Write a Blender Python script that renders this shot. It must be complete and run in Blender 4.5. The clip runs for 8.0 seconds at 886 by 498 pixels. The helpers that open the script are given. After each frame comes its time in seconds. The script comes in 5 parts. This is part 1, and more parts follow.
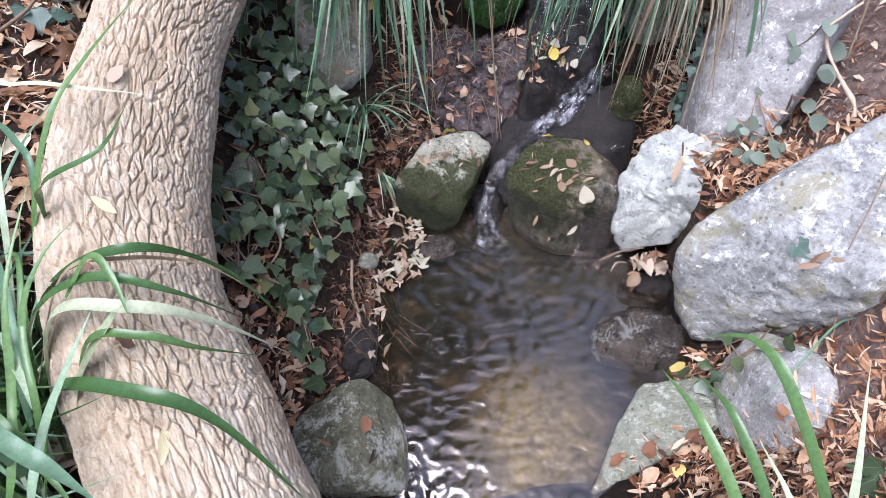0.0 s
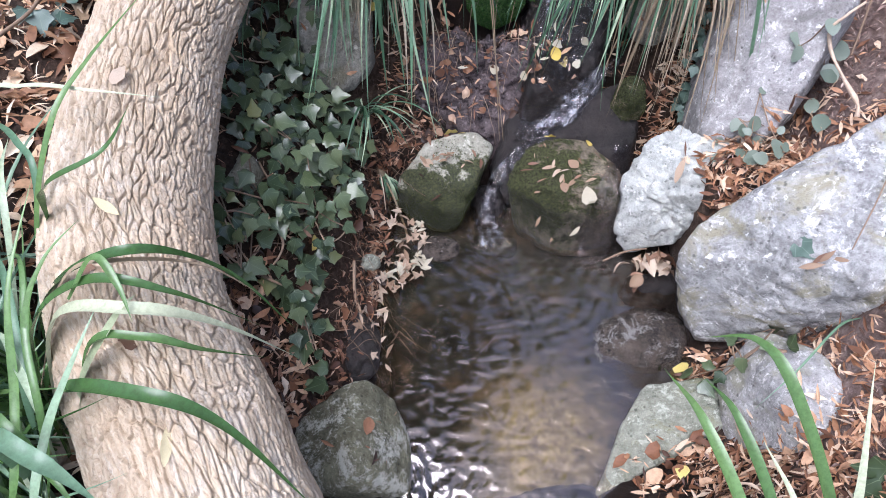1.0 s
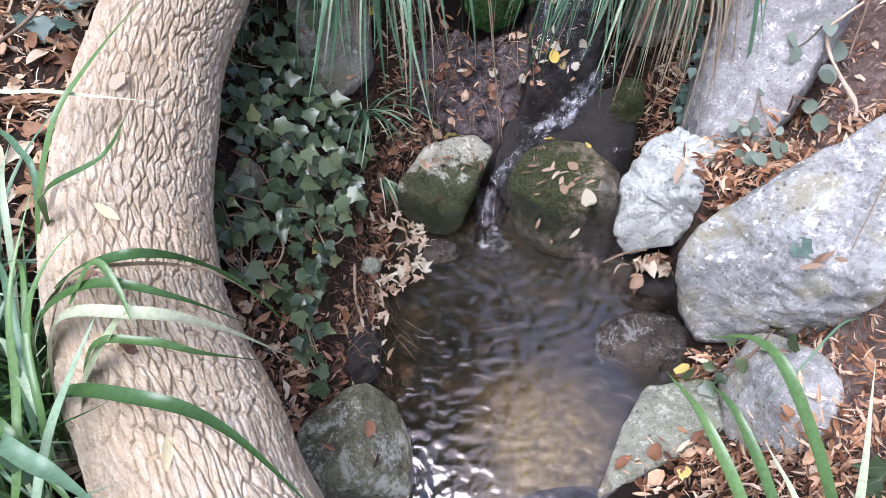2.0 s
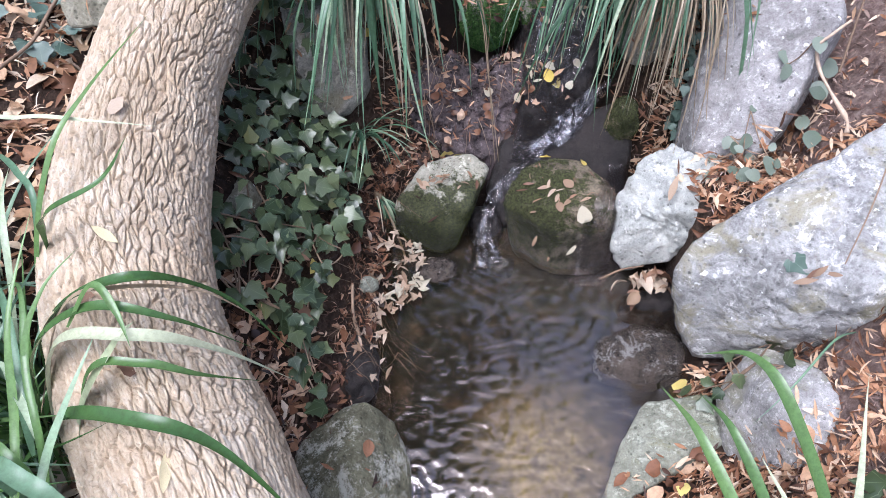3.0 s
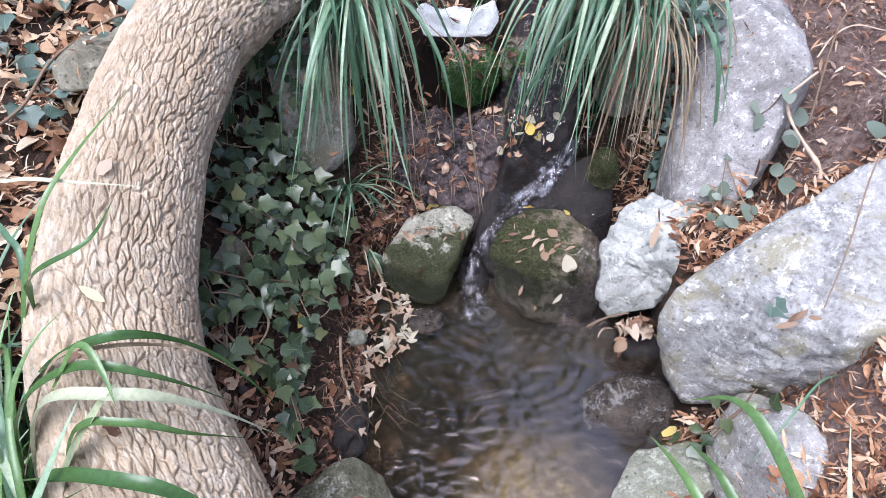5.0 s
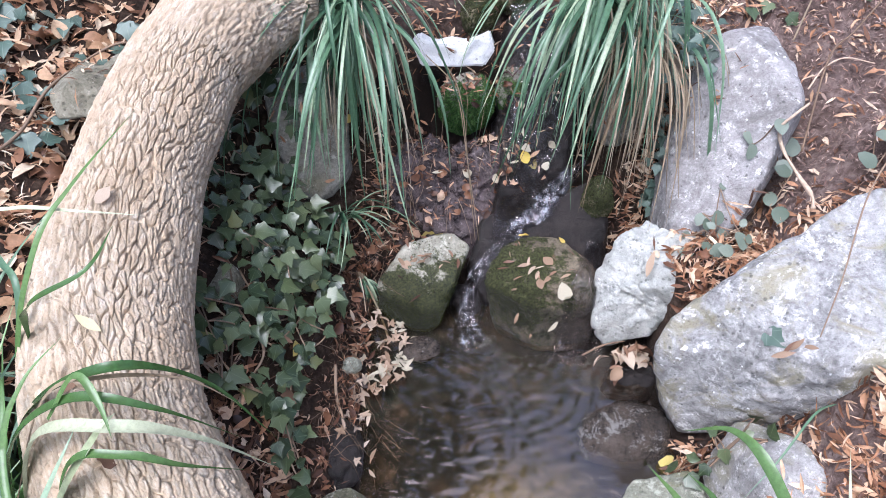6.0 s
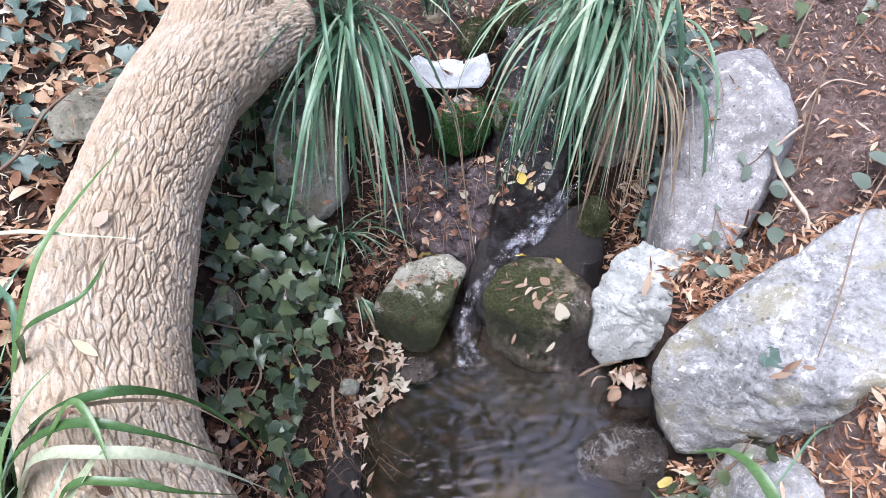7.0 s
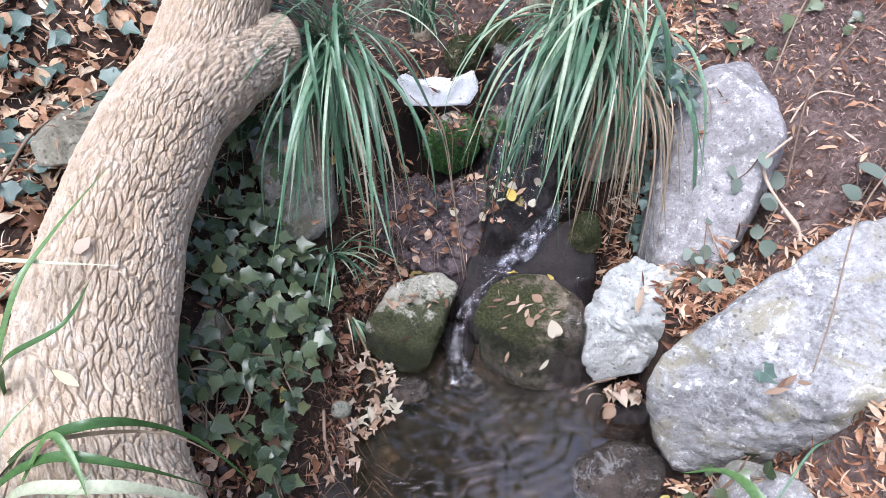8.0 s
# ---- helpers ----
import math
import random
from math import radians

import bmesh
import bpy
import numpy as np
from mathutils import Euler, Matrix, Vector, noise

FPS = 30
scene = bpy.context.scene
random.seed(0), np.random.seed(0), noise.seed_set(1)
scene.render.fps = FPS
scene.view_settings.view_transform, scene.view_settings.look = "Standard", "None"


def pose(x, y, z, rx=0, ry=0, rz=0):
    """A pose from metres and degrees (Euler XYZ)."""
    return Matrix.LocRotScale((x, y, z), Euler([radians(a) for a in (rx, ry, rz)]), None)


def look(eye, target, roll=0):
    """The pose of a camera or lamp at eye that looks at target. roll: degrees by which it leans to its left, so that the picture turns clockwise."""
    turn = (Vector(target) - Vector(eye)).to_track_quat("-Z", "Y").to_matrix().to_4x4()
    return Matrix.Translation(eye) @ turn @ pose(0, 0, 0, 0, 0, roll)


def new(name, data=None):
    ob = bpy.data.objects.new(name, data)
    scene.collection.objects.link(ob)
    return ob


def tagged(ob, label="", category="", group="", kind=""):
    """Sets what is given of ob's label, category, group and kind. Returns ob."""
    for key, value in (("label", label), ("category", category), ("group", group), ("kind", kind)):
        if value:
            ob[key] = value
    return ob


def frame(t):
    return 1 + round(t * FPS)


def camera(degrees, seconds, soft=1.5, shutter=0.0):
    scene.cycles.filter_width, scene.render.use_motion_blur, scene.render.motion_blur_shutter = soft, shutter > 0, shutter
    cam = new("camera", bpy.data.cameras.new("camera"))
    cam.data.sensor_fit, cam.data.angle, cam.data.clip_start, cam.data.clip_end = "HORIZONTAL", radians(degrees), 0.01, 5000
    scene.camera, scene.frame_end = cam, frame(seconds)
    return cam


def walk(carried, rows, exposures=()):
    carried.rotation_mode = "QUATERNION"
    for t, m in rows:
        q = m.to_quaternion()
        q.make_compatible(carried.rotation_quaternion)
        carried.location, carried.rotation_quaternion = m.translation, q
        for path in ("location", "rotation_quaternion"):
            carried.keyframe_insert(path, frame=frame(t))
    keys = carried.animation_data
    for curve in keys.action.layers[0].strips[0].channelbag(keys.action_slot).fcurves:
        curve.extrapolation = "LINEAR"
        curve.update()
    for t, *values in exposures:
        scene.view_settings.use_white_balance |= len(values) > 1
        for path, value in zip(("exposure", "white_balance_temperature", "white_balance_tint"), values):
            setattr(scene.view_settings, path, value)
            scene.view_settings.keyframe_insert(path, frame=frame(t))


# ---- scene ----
cam = camera(63.7, 8.0, soft=0.9)
PATH = [
    (0, (-0.026, 0.016, 1.415), (-0.05, 1.2, -0.197), 1.5),
    (0.5, (-0.027, 0.015, 1.413), (-0.053, 1.202, -0.196), 1.5),
    (1, (-0.026, 0.016, 1.413), (-0.057, 1.203, -0.196), 1.1),
    (2.5, (-0.023, 0.013, 1.418), (-0.057, 1.221, -0.176), 0.4),
    (3, (-0.017, 0.012, 1.424), (-0.053, 1.243, -0.152), 0.0),
    (3.5, (-0.011, 0.009, 1.429), (-0.043, 1.267, -0.126), -0.4),
    (4, (-0.007, 0.003, 1.434), (-0.036, 1.293, -0.094), -0.4),
    (4.5, (-0.006, 0.003, 1.437), (-0.026, 1.317, -0.071), -0.4),
    (6, (-0.02, 0.01, 1.445), (-0.005, 1.398, 0.005), 0.7),
    (6.5, (-0.026, 0.01, 1.449), (0.004, 1.418, 0.029), 1.2),
    (7, (-0.025, 0.014, 1.451), (0.004, 1.437, 0.047), 0.9),
    (7.5, (-0.017, 0.02, 1.453), (0.022, 1.456, 0.061), 0.7),
    (8, (-0.012, 0.031, 1.448), (0.029, 1.482, 0.073), 0.2),
]
rows = [(t, look(eye, target, roll)) for t, eye, target, roll in PATH]
walk(cam, rows, exposures=[(0.0, 1.05, 5400, 13), (8.0, 1.10, 5400, 13)])

# ---------------------------------------------------------------- light
world = bpy.data.worlds.new("overcast_sky")
scene.world = world
world.use_nodes = True
wt = world.node_tree
sky = wt.nodes.new("ShaderNodeTexSky")
sky.sky_type = "NISHITA"
sky.sun_disc = False
sky.sun_elevation = radians(69)
sky.sun_rotation = radians(217)
sky.air_density, sky.dust_density, sky.ozone_density = 1.0, 8.0, 0.6
wt.links.new(sky.outputs[0], wt.nodes["Background"].inputs["Color"])
wt.nodes["Background"].inputs["Strength"].default_value = 0.125

sun = new("sun", bpy.data.lights.new("sun", "SUN"))
sun.data.energy = 1.75
sun.data.angle = radians(46)
sun.data.color = (0.985, 0.965, 1.0)
sun.matrix_world = look((-0.75, -1.0, 3.2), (0, 0, 0))


# ---------------------------------------------------------------- noise on arrays
def hashed(i, j, k, seed):
    """A number from 0 to 1 for every lattice corner."""
    h = (i * 374761393 + j * 668265263 + k * 2147483647 + seed * 1274126177) & 0xFFFFFFFF
    h = ((h ^ (h >> 13)) * 1274126177) & 0xFFFFFFFF
    h = ((h ^ (h >> 16)) * 2246822519) & 0xFFFFFFFF
    return ((h ^ (h >> 15)) & 0xFFFFFF) / float(0xFFFFFF)


def smooth_noise(p, seed=0):
    """Value noise from -1 to 1 at points p (n, 3)."""
    c = np.floor(p).astype(np.int64)
    f = p - c
    f = f * f * f * (f * (f * 6 - 15) + 10)
    out = np.zeros(len(p))
    for a in (0, 1):
        for b in (0, 1):
            for d in (0, 1):
                w = (f[:, 0] if a else 1 - f[:, 0]) * (f[:, 1] if b else 1 - f[:, 1]) * (f[:, 2] if d else 1 - f[:, 2])
                out += w * hashed(c[:, 0] + a, c[:, 1] + b, c[:, 2] + d, seed)
    return out * 2 - 1


def fbm(p, octaves=4, seed=0):
    out, amp = np.zeros(len(p)), 1.0
    for n in range(octaves):
        out += amp * smooth_noise(p * 2.03**n + n * 17.3, seed + n)
        amp *= 0.5
    return out


def cells(u, v, seed=0):
    """Nearest and second nearest distance to scattered seeds in the plane, and a number for the nearest."""
    cu, cv = np.floor(u).astype(np.int64), np.floor(v).astype(np.int64)
    d1, d2, who = np.full(len(u), 9.0), np.full(len(u), 9.0), np.zeros(len(u))
    for a in (-1, 0, 1):
        for b in (-1, 0, 1):
            zero = np.zeros_like(cu)
            px = cu + a + hashed(cu + a, cv + b, zero, seed)
            py = cv + b + hashed(cu + a, cv + b, zero + 1, seed)
            d = np.hypot(px - u, py - v)
            ident = hashed(cu + a, cv + b, zero + 2, seed)
            nearer = d < d1
            d2 = np.where(nearer, d1, np.minimum(d2, d))
            who = np.where(nearer, ident, who)
            d1 = np.where(nearer, d, d1)
    return d1, d2, who


def ease(a, b, x):
    t = np.clip((np.asarray(x, float) - a) / (b - a), 0, 1)
    return t * t * (3 - 2 * t)


# ---------------------------------------------------------------- mesh helpers
def mesh_of(name, verts, faces, uv=None, smooth=True):
    me = bpy.data.meshes.new(name)
    me.from_pydata(np.asarray(verts).tolist(), [], faces if isinstance(faces, list) else faces.tolist())
    if uv is not None:
        layer = me.uv_layers.new(name="UVMap")
        loops = np.empty(len(me.loops), np.int32)
        me.loops.foreach_get("vertex_index", loops)
        layer.data.foreach_set("uv", np.asarray(uv, np.float32)[loops].ravel())
    if smooth:
        me.polygons.foreach_set("use_smooth", np.ones(len(me.polygons), bool))
    me.update()
    return me


def part(name, me, material, parent=None, label=""):
    """One mesh object under a thing or a part, or at top level."""
    ob = new(name, me)
    if material and not me.materials:
        me.materials.append(material)
    if parent:
        ob.parent = parent
    if label:
        ob["label"] = label
    return ob


def grid_faces(rows_n, cols_n, wrap=False):
    r, c = np.meshgrid(np.arange(rows_n - 1), np.arange(cols_n if wrap else cols_n - 1), indexing="ij")
    c2 = (c + 1) % cols_n
    return np.stack([r * cols_n + c, r * cols_n + c2, (r + 1) * cols_n + c2, (r + 1) * cols_n + c], -1).reshape(-1, 4)


def spline(points, n):
    """n points along a smooth curve through the given ones (any number of columns)."""
    p = np.asarray(points, float)
    e = np.vstack([2 * p[0] - p[1], p, 2 * p[-1] - p[-2]])
    t = np.linspace(0, len(p) - 1 - 1e-6, n)
    i = t.astype(int)
    f = (t - i)[:, None]
    a, b, c, d = e[i], e[i + 1], e[i + 2], e[i + 3]
    return 0.5 * (2 * b + (c - a) * f + (2 * a - 5 * b + 4 * c - d) * f**2 + (3 * b - 3 * c + d - a) * f**3)


def unit(v):
    return v / np.maximum(np.linalg.norm(v, axis=-1, keepdims=True), 1e-9)


def tube(points, radii, sides=8):
    """Verts and faces of a round stem along points."""
    p = np.asarray(points, float)
    tangent = unit(np.gradient(p, axis=0))
    ref = np.array([0.31, 0.17, 0.93])
    a = unit(np.cross(tangent, ref))
    b = np.cross(tangent, a)
    ang = np.linspace(0, 2 * np.pi, sides, endpoint=False)
    ring = np.cos(ang)[None, :, None] * a[:, None] + np.sin(ang)[None, :, None] * b[:, None]
    v = p[:, None] + np.asarray(radii)[:, None, None] * ring
    f = grid_faces(len(p), sides, wrap=True).tolist()
    f += [list(range(sides))[::-1], list(range((len(p) - 1) * sides, len(p) * sides))]
    return v.reshape(-1, 3), f


# ---------------------------------------------------------------- node helpers
def material(name):
    m = bpy.data.materials.new(name)
    m.use_nodes = True
    return m, m.node_tree, m.node_tree.nodes["Principled BSDF"]


def put(nt, socket, value):
    if hasattr(value, "is_output"):
        nt.links.new(value, socket)
    elif isinstance(value, (tuple, list)) and len(value) == 3 and socket.type == "RGBA":
        socket.default_value = (*value, 1)
    else:
        socket.default_value = value


def coords(nt, which="Object", scale=(1, 1, 1)):
    tc = nt.nodes.new("ShaderNodeTexCoord")
    mp = nt.nodes.new("ShaderNodeMapping")
    mp.inputs["Scale"].default_value = scale
    nt.links.new(tc.outputs[which], mp.inputs["Vector"])
    return mp.outputs[0]


def n_noise(nt, vec, scale, detail=5, rough=0.6, warp=0.0):
    n = nt.nodes.new("ShaderNodeTexNoise")
    put(nt, n.inputs["Vector"], vec)
    n.inputs["Scale"].default_value, n.inputs["Detail"].default_value = scale, detail
    n.inputs["Roughness"].default_value, n.inputs["Distortion"].default_value = rough, warp
    return n.outputs["Fac"]


def n_cells(nt, vec, scale, feature="F1"):
    n = nt.nodes.new("ShaderNodeTexVoronoi")
    n.feature = feature
    put(nt, n.inputs["Vector"], vec)
    n.inputs["Scale"].default_value = scale
    return n.outputs["Distance"]


def n_ramp(nt, fac, stops):
    n = nt.nodes.new("ShaderNodeValToRGB")
    put(nt, n.inputs["Fac"], fac)
    els = n.color_ramp.elements
    while len(els) < len(stops):
        els.new(0.5)
    for el, (at, col) in zip(els, stops):
        el.position = at
        el.color = (*col, 1) if isinstance(col, tuple) else (col, col, col, 1)
    return n.outputs["Color"]


def n_mix(nt, fac, a, b, blend="MIX"):
    n = nt.nodes.new("ShaderNodeMix")
    n.data_type, n.blend_type = "RGBA", blend
    put(nt, n.inputs["Factor"], fac)
    put(nt, n.inputs[6], a)
    put(nt, n.inputs[7], b)
    return n.outputs[2]


def n_math(nt, op, a, b=0.0, clamp=False):
    n = nt.nodes.new("ShaderNodeMath")
    n.operation, n.use_clamp = op, clamp
    put(nt, n.inputs[0], a)
    put(nt, n.inputs[1], b)
    return n.outputs[0]


def n_bump(nt, height, strength, distance, under=None):
    n = nt.nodes.new("ShaderNodeBump")
    put(nt, n.inputs["Height"], height)
    n.inputs["Strength"].default_value, n.inputs["Distance"].default_value = strength, distance
    if under:
        nt.links.new(under, n.inputs["Normal"])
    return n.outputs[0]


def n_axis(nt, vec, axis):
    n = nt.nodes.new("ShaderNodeSeparateXYZ")
    put(nt, n.inputs[0], vec)
    return n.outputs[axis]


def n_random(nt, which="Random"):
    if which == "island":
        return nt.nodes.new("ShaderNodeNewGeometry").outputs["Random Per Island"]
    return nt.nodes.new("ShaderNodeObjectInfo").outputs["Random"]


# ---------------------------------------------------------------- materials
def rock_material(name, dark, light, lichen=0.0, moss=None, rough=0.9, warm=None, crust=0.3, damp=None, pale=None, patch=21, seed=0.0):
    """Weathered stone: mottled, pitted, with pale crust and white lichen spots; moss = (direction, offset, colours) grows to one side."""
    m, nt, bsdf = material(name)
    shift = nt.nodes.new("ShaderNodeVectorMath")
    shift.operation = "ADD"
    nt.links.new(coords(nt), shift.inputs[0])
    shift.inputs[1].default_value = (seed, seed * 0.7, seed * 1.3)
    vec = shift.outputs[0]
    big = n_noise(nt, vec, 8, 5, 0.65, 0.5)
    middle = n_noise(nt, vec, 38, 7, 0.72, 0.3)
    fine = n_noise(nt, vec, 150, 6, 0.75)
    grain = n_noise(nt, vec, 420, 3, 0.7)
    tone = n_math(nt, "ADD", n_math(nt, "MULTIPLY", big, 0.35), n_math(nt, "ADD", n_math(nt, "MULTIPLY", middle, 0.4), n_math(nt, "MULTIPLY", fine, 0.25)))
    col = n_ramp(nt, tone, [(0.40, dark), (0.60, light)])
    if warm:
        col = n_mix(nt, n_ramp(nt, n_noise(nt, vec, 9, 6, 0.7, 0.8), [(0.49, 0.0), (0.60, 0.8)]), col, warm)
    deep = (dark[0] * 0.35, dark[1] * 0.35, dark[2] * 0.33)
    pits = n_ramp(nt, n_math(nt, "ADD", n_cells(nt, vec, 70), n_math(nt, "MULTIPLY", n_noise(nt, vec, 26, 5, 0.7), 1.1)), [(0.62, 0.6), (0.74, 0.0)])
    col = n_mix(nt, pits, col, deep)
    col = n_mix(nt, n_ramp(nt, grain, [(0.34, 0.4), (0.46, 0.0)]), col, deep)
    height = n_math(nt, "ADD", n_math(nt, "MULTIPLY", middle, 1.6), n_math(nt, "ADD", n_math(nt, "MULTIPLY", fine, 0.7), n_math(nt, "MULTIPLY", grain, 0.3)))
    height = n_math(nt, "SUBTRACT", height, n_math(nt, "MULTIPLY", pits, 0.35))
    if crust:
        scab = n_math(nt, "ADD", n_math(nt, "MULTIPLY", n_noise(nt, vec, patch, 9, 0.82, 0.4), 0.8), n_math(nt, "MULTIPLY", fine, 0.2))
        mask = n_ramp(nt, scab, [(0.60 - 0.13 * crust, 0.0), (0.66 - 0.13 * crust, 0.75)])
        pale = pale or tuple(min(0.75, c * 1.25 + 0.08) for c in light)
        col = n_mix(nt, mask, col, pale)
    if lichen:
        ragged = n_math(nt, "ADD", n_cells(nt, n_mix(nt, 0.035, vec, n_noise(nt, vec, 60, 3), "ADD"), 34), n_math(nt, "MULTIPLY", n_noise(nt, vec, 95, 6, 0.75), 0.75))
        where = n_math(nt, "ADD", ragged, n_math(nt, "MULTIPLY", n_noise(nt, vec, 6.5, 4, 0.7), 0.75))
        mask = n_ramp(nt, where, [(0.60 + lichen * 0.14, 0.9), (0.68 + lichen * 0.14, 0.0)])
        col = n_mix(nt, mask, col, (0.80, 0.81, 0.79))
    if moss:
        way, offset, low, high = moss
        dot = nt.nodes.new("ShaderNodeVectorMath")
        dot.operation = "DOT_PRODUCT"
        nt.links.new(coords(nt), dot.inputs[0])
        dot.inputs[1].default_value = way
        grow = n_math(nt, "ADD", n_math(nt, "ADD", dot.outputs["Value"], offset), n_math(nt, "MULTIPLY", n_math(nt, "SUBTRACT", n_noise(nt, vec, 22, 7, 0.75), 0.5), 0.34))
        mask = n_ramp(nt, n_math(nt, "ADD", n_math(nt, "MULTIPLY", grow, 20), 0.5), [(0.3, 0.0), (0.8, 0.92)])
        green = n_ramp(nt, n_noise(nt, vec, 160, 5, 0.75), [(0.36, low), (0.64, high)])
        col = n_mix(nt, mask, col, green)
        height = n_mix(nt, mask, height, n_math(nt, "MULTIPLY", n_noise(nt, vec, 240, 5, 0.8), 3.0))
    bsdf.inputs["Roughness"].default_value = rough
    if damp is not None:
        line_h = n_math(nt, "ADD", n_axis(nt, coords(nt), 2), n_math(nt, "MULTIPLY", n_math(nt, "SUBTRACT", n_noise(nt, vec, 14, 5, 0.7), 0.5), 0.10))
        wet = n_ramp(nt, n_math(nt, "ADD", n_math(nt, "MULTIPLY", n_math(nt, "SUBTRACT", line_h, damp), 20), 0.5), [(0.3, 0.85), (0.75, 0.0)])
        col = n_mix(nt, wet, col, n_mix(nt, 0.8, col, (0.008, 0.007, 0.007)))
        put(nt, bsdf.inputs["Roughness"], n_ramp(nt, wet, [(0.0, rough), (0.8, 0.34)]))
    put(nt, bsdf.inputs["Base Color"], col)
    bsdf.inputs["Specular IOR Level"].default_value = 0.3 if rough > 0.5 else 0.45
    put(nt, bsdf.inputs["Normal"], n_bump(nt, height, 0.85, 0.006))
    return m


# Dull moss; low tone darkened for shade on the down-turned face too.
MOSS_DULL = ((0.012, 0.016, 0.006), (0.088, 0.098, 0.030))
MOSS_BRIGHT = ((0.018, 0.05, 0.008), (0.11, 0.20, 0.035))
M_GREY = rock_material("grey_lichened_stone", (0.17, 0.165, 0.157), (0.52, 0.51, 0.495), 1.40, warm=(0.27, 0.245, 0.155), crust=0.45)
M_GREY_B = rock_material("violet_grey_stone", (0.18, 0.168, 0.16), (0.43, 0.41, 0.40), 1.60, crust=0.45, patch=38, seed=3.1)
M_PALE = rock_material("pale_broken_stone", (0.26, 0.265, 0.245), (0.54, 0.545, 0.50), 0.4, crust=0.35, seed=5.2)
M_OLIVE = rock_material("olive_grey_stone", (0.11, 0.11, 0.08), (0.31, 0.315, 0.25), 0.5, warm=(0.17, 0.165, 0.085), crust=0.5, damp=-0.05, patch=44, seed=7.7)
M_BANKSTONE = rock_material("dull_grey_stone", (0.16, 0.15, 0.12), (0.41, 0.39, 0.33), 0.5, warm=(0.19, 0.17, 0.11), crust=0.3, seed=9.4)
M_LROCK = rock_material("stone_with_mossy_face", (0.17, 0.16, 0.12), (0.46, 0.44, 0.36), 0.0, ((0.25, -0.7, -0.6), 0.045, *MOSS_DULL), damp=-0.005, seed=2.2)
M_RROCK = rock_material("mossy_olive_stone", (0.060, 0.048, 0.034), (0.26, 0.215, 0.15), 0.0, ((-0.35, -0.15, 0.30), -0.020, *MOSS_DULL), crust=0.1, damp=0.036, seed=4.6)
M_MOSSY = rock_material("bright_mossy_stone", (0.120, 0.108, 0.084), (0.324, 0.300, 0.252), 0.0, ((0.3, -0.6, -0.3), 0.0, *MOSS_BRIGHT), seed=1.3)
M_MOSSDULL = rock_material("dull_mossy_stone", (0.091, 0.078, 0.046), (0.286, 0.247, 0.156), 0.0, ((0.1, -0.3, 0.4), 0.0, *MOSS_DULL), seed=6.3)
M_FSTONE = rock_material("blotched_green_stone", (0.045, 0.043, 0.024), (0.20, 0.19, 0.125), 0.4, crust=0.72, damp=-0.06, pale=(0.46, 0.45, 0.39), patch=9, seed=8.8)
M_WHITE = rock_material("white_stone", (0.62, 0.62, 0.62), (0.82, 0.82, 0.82), 0.0, crust=0.0, seed=0.6)
# Wet rock; the near-black tone also fills shaded gaps and hollows.
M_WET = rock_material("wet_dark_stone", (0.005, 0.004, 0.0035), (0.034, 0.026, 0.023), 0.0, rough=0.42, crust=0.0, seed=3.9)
# Wet earth; pale violet patches paint its highlights into the colour.
M_LEDGE = rock_material("wet_earth_painted_glints", (0.006, 0.005, 0.005), (0.17, 0.13, 0.13), 0.0, rough=0.25, crust=0.35, patch=45, seed=4.4)
M_WETGREY = rock_material("wet_brown_stone", (0.012, 0.008, 0.006), (0.075, 0.058, 0.045), 0.0, rough=0.22, crust=0.5, pale=(0.20, 0.19, 0.18), damp=-0.02, seed=2.9)
M_FLECK = rock_material("white_flecked_stone", (0.17, 0.163, 0.155), (0.41, 0.395, 0.38), 0.7, warm=(0.22, 0.21, 0.15), crust=0.55, patch=62, seed=5.7)
M_SPOT = rock_material("spotted_olive_stone", (0.12, 0.11, 0.075), (0.31, 0.29, 0.22), 1.1, crust=0.3, patch=30, seed=6.9)


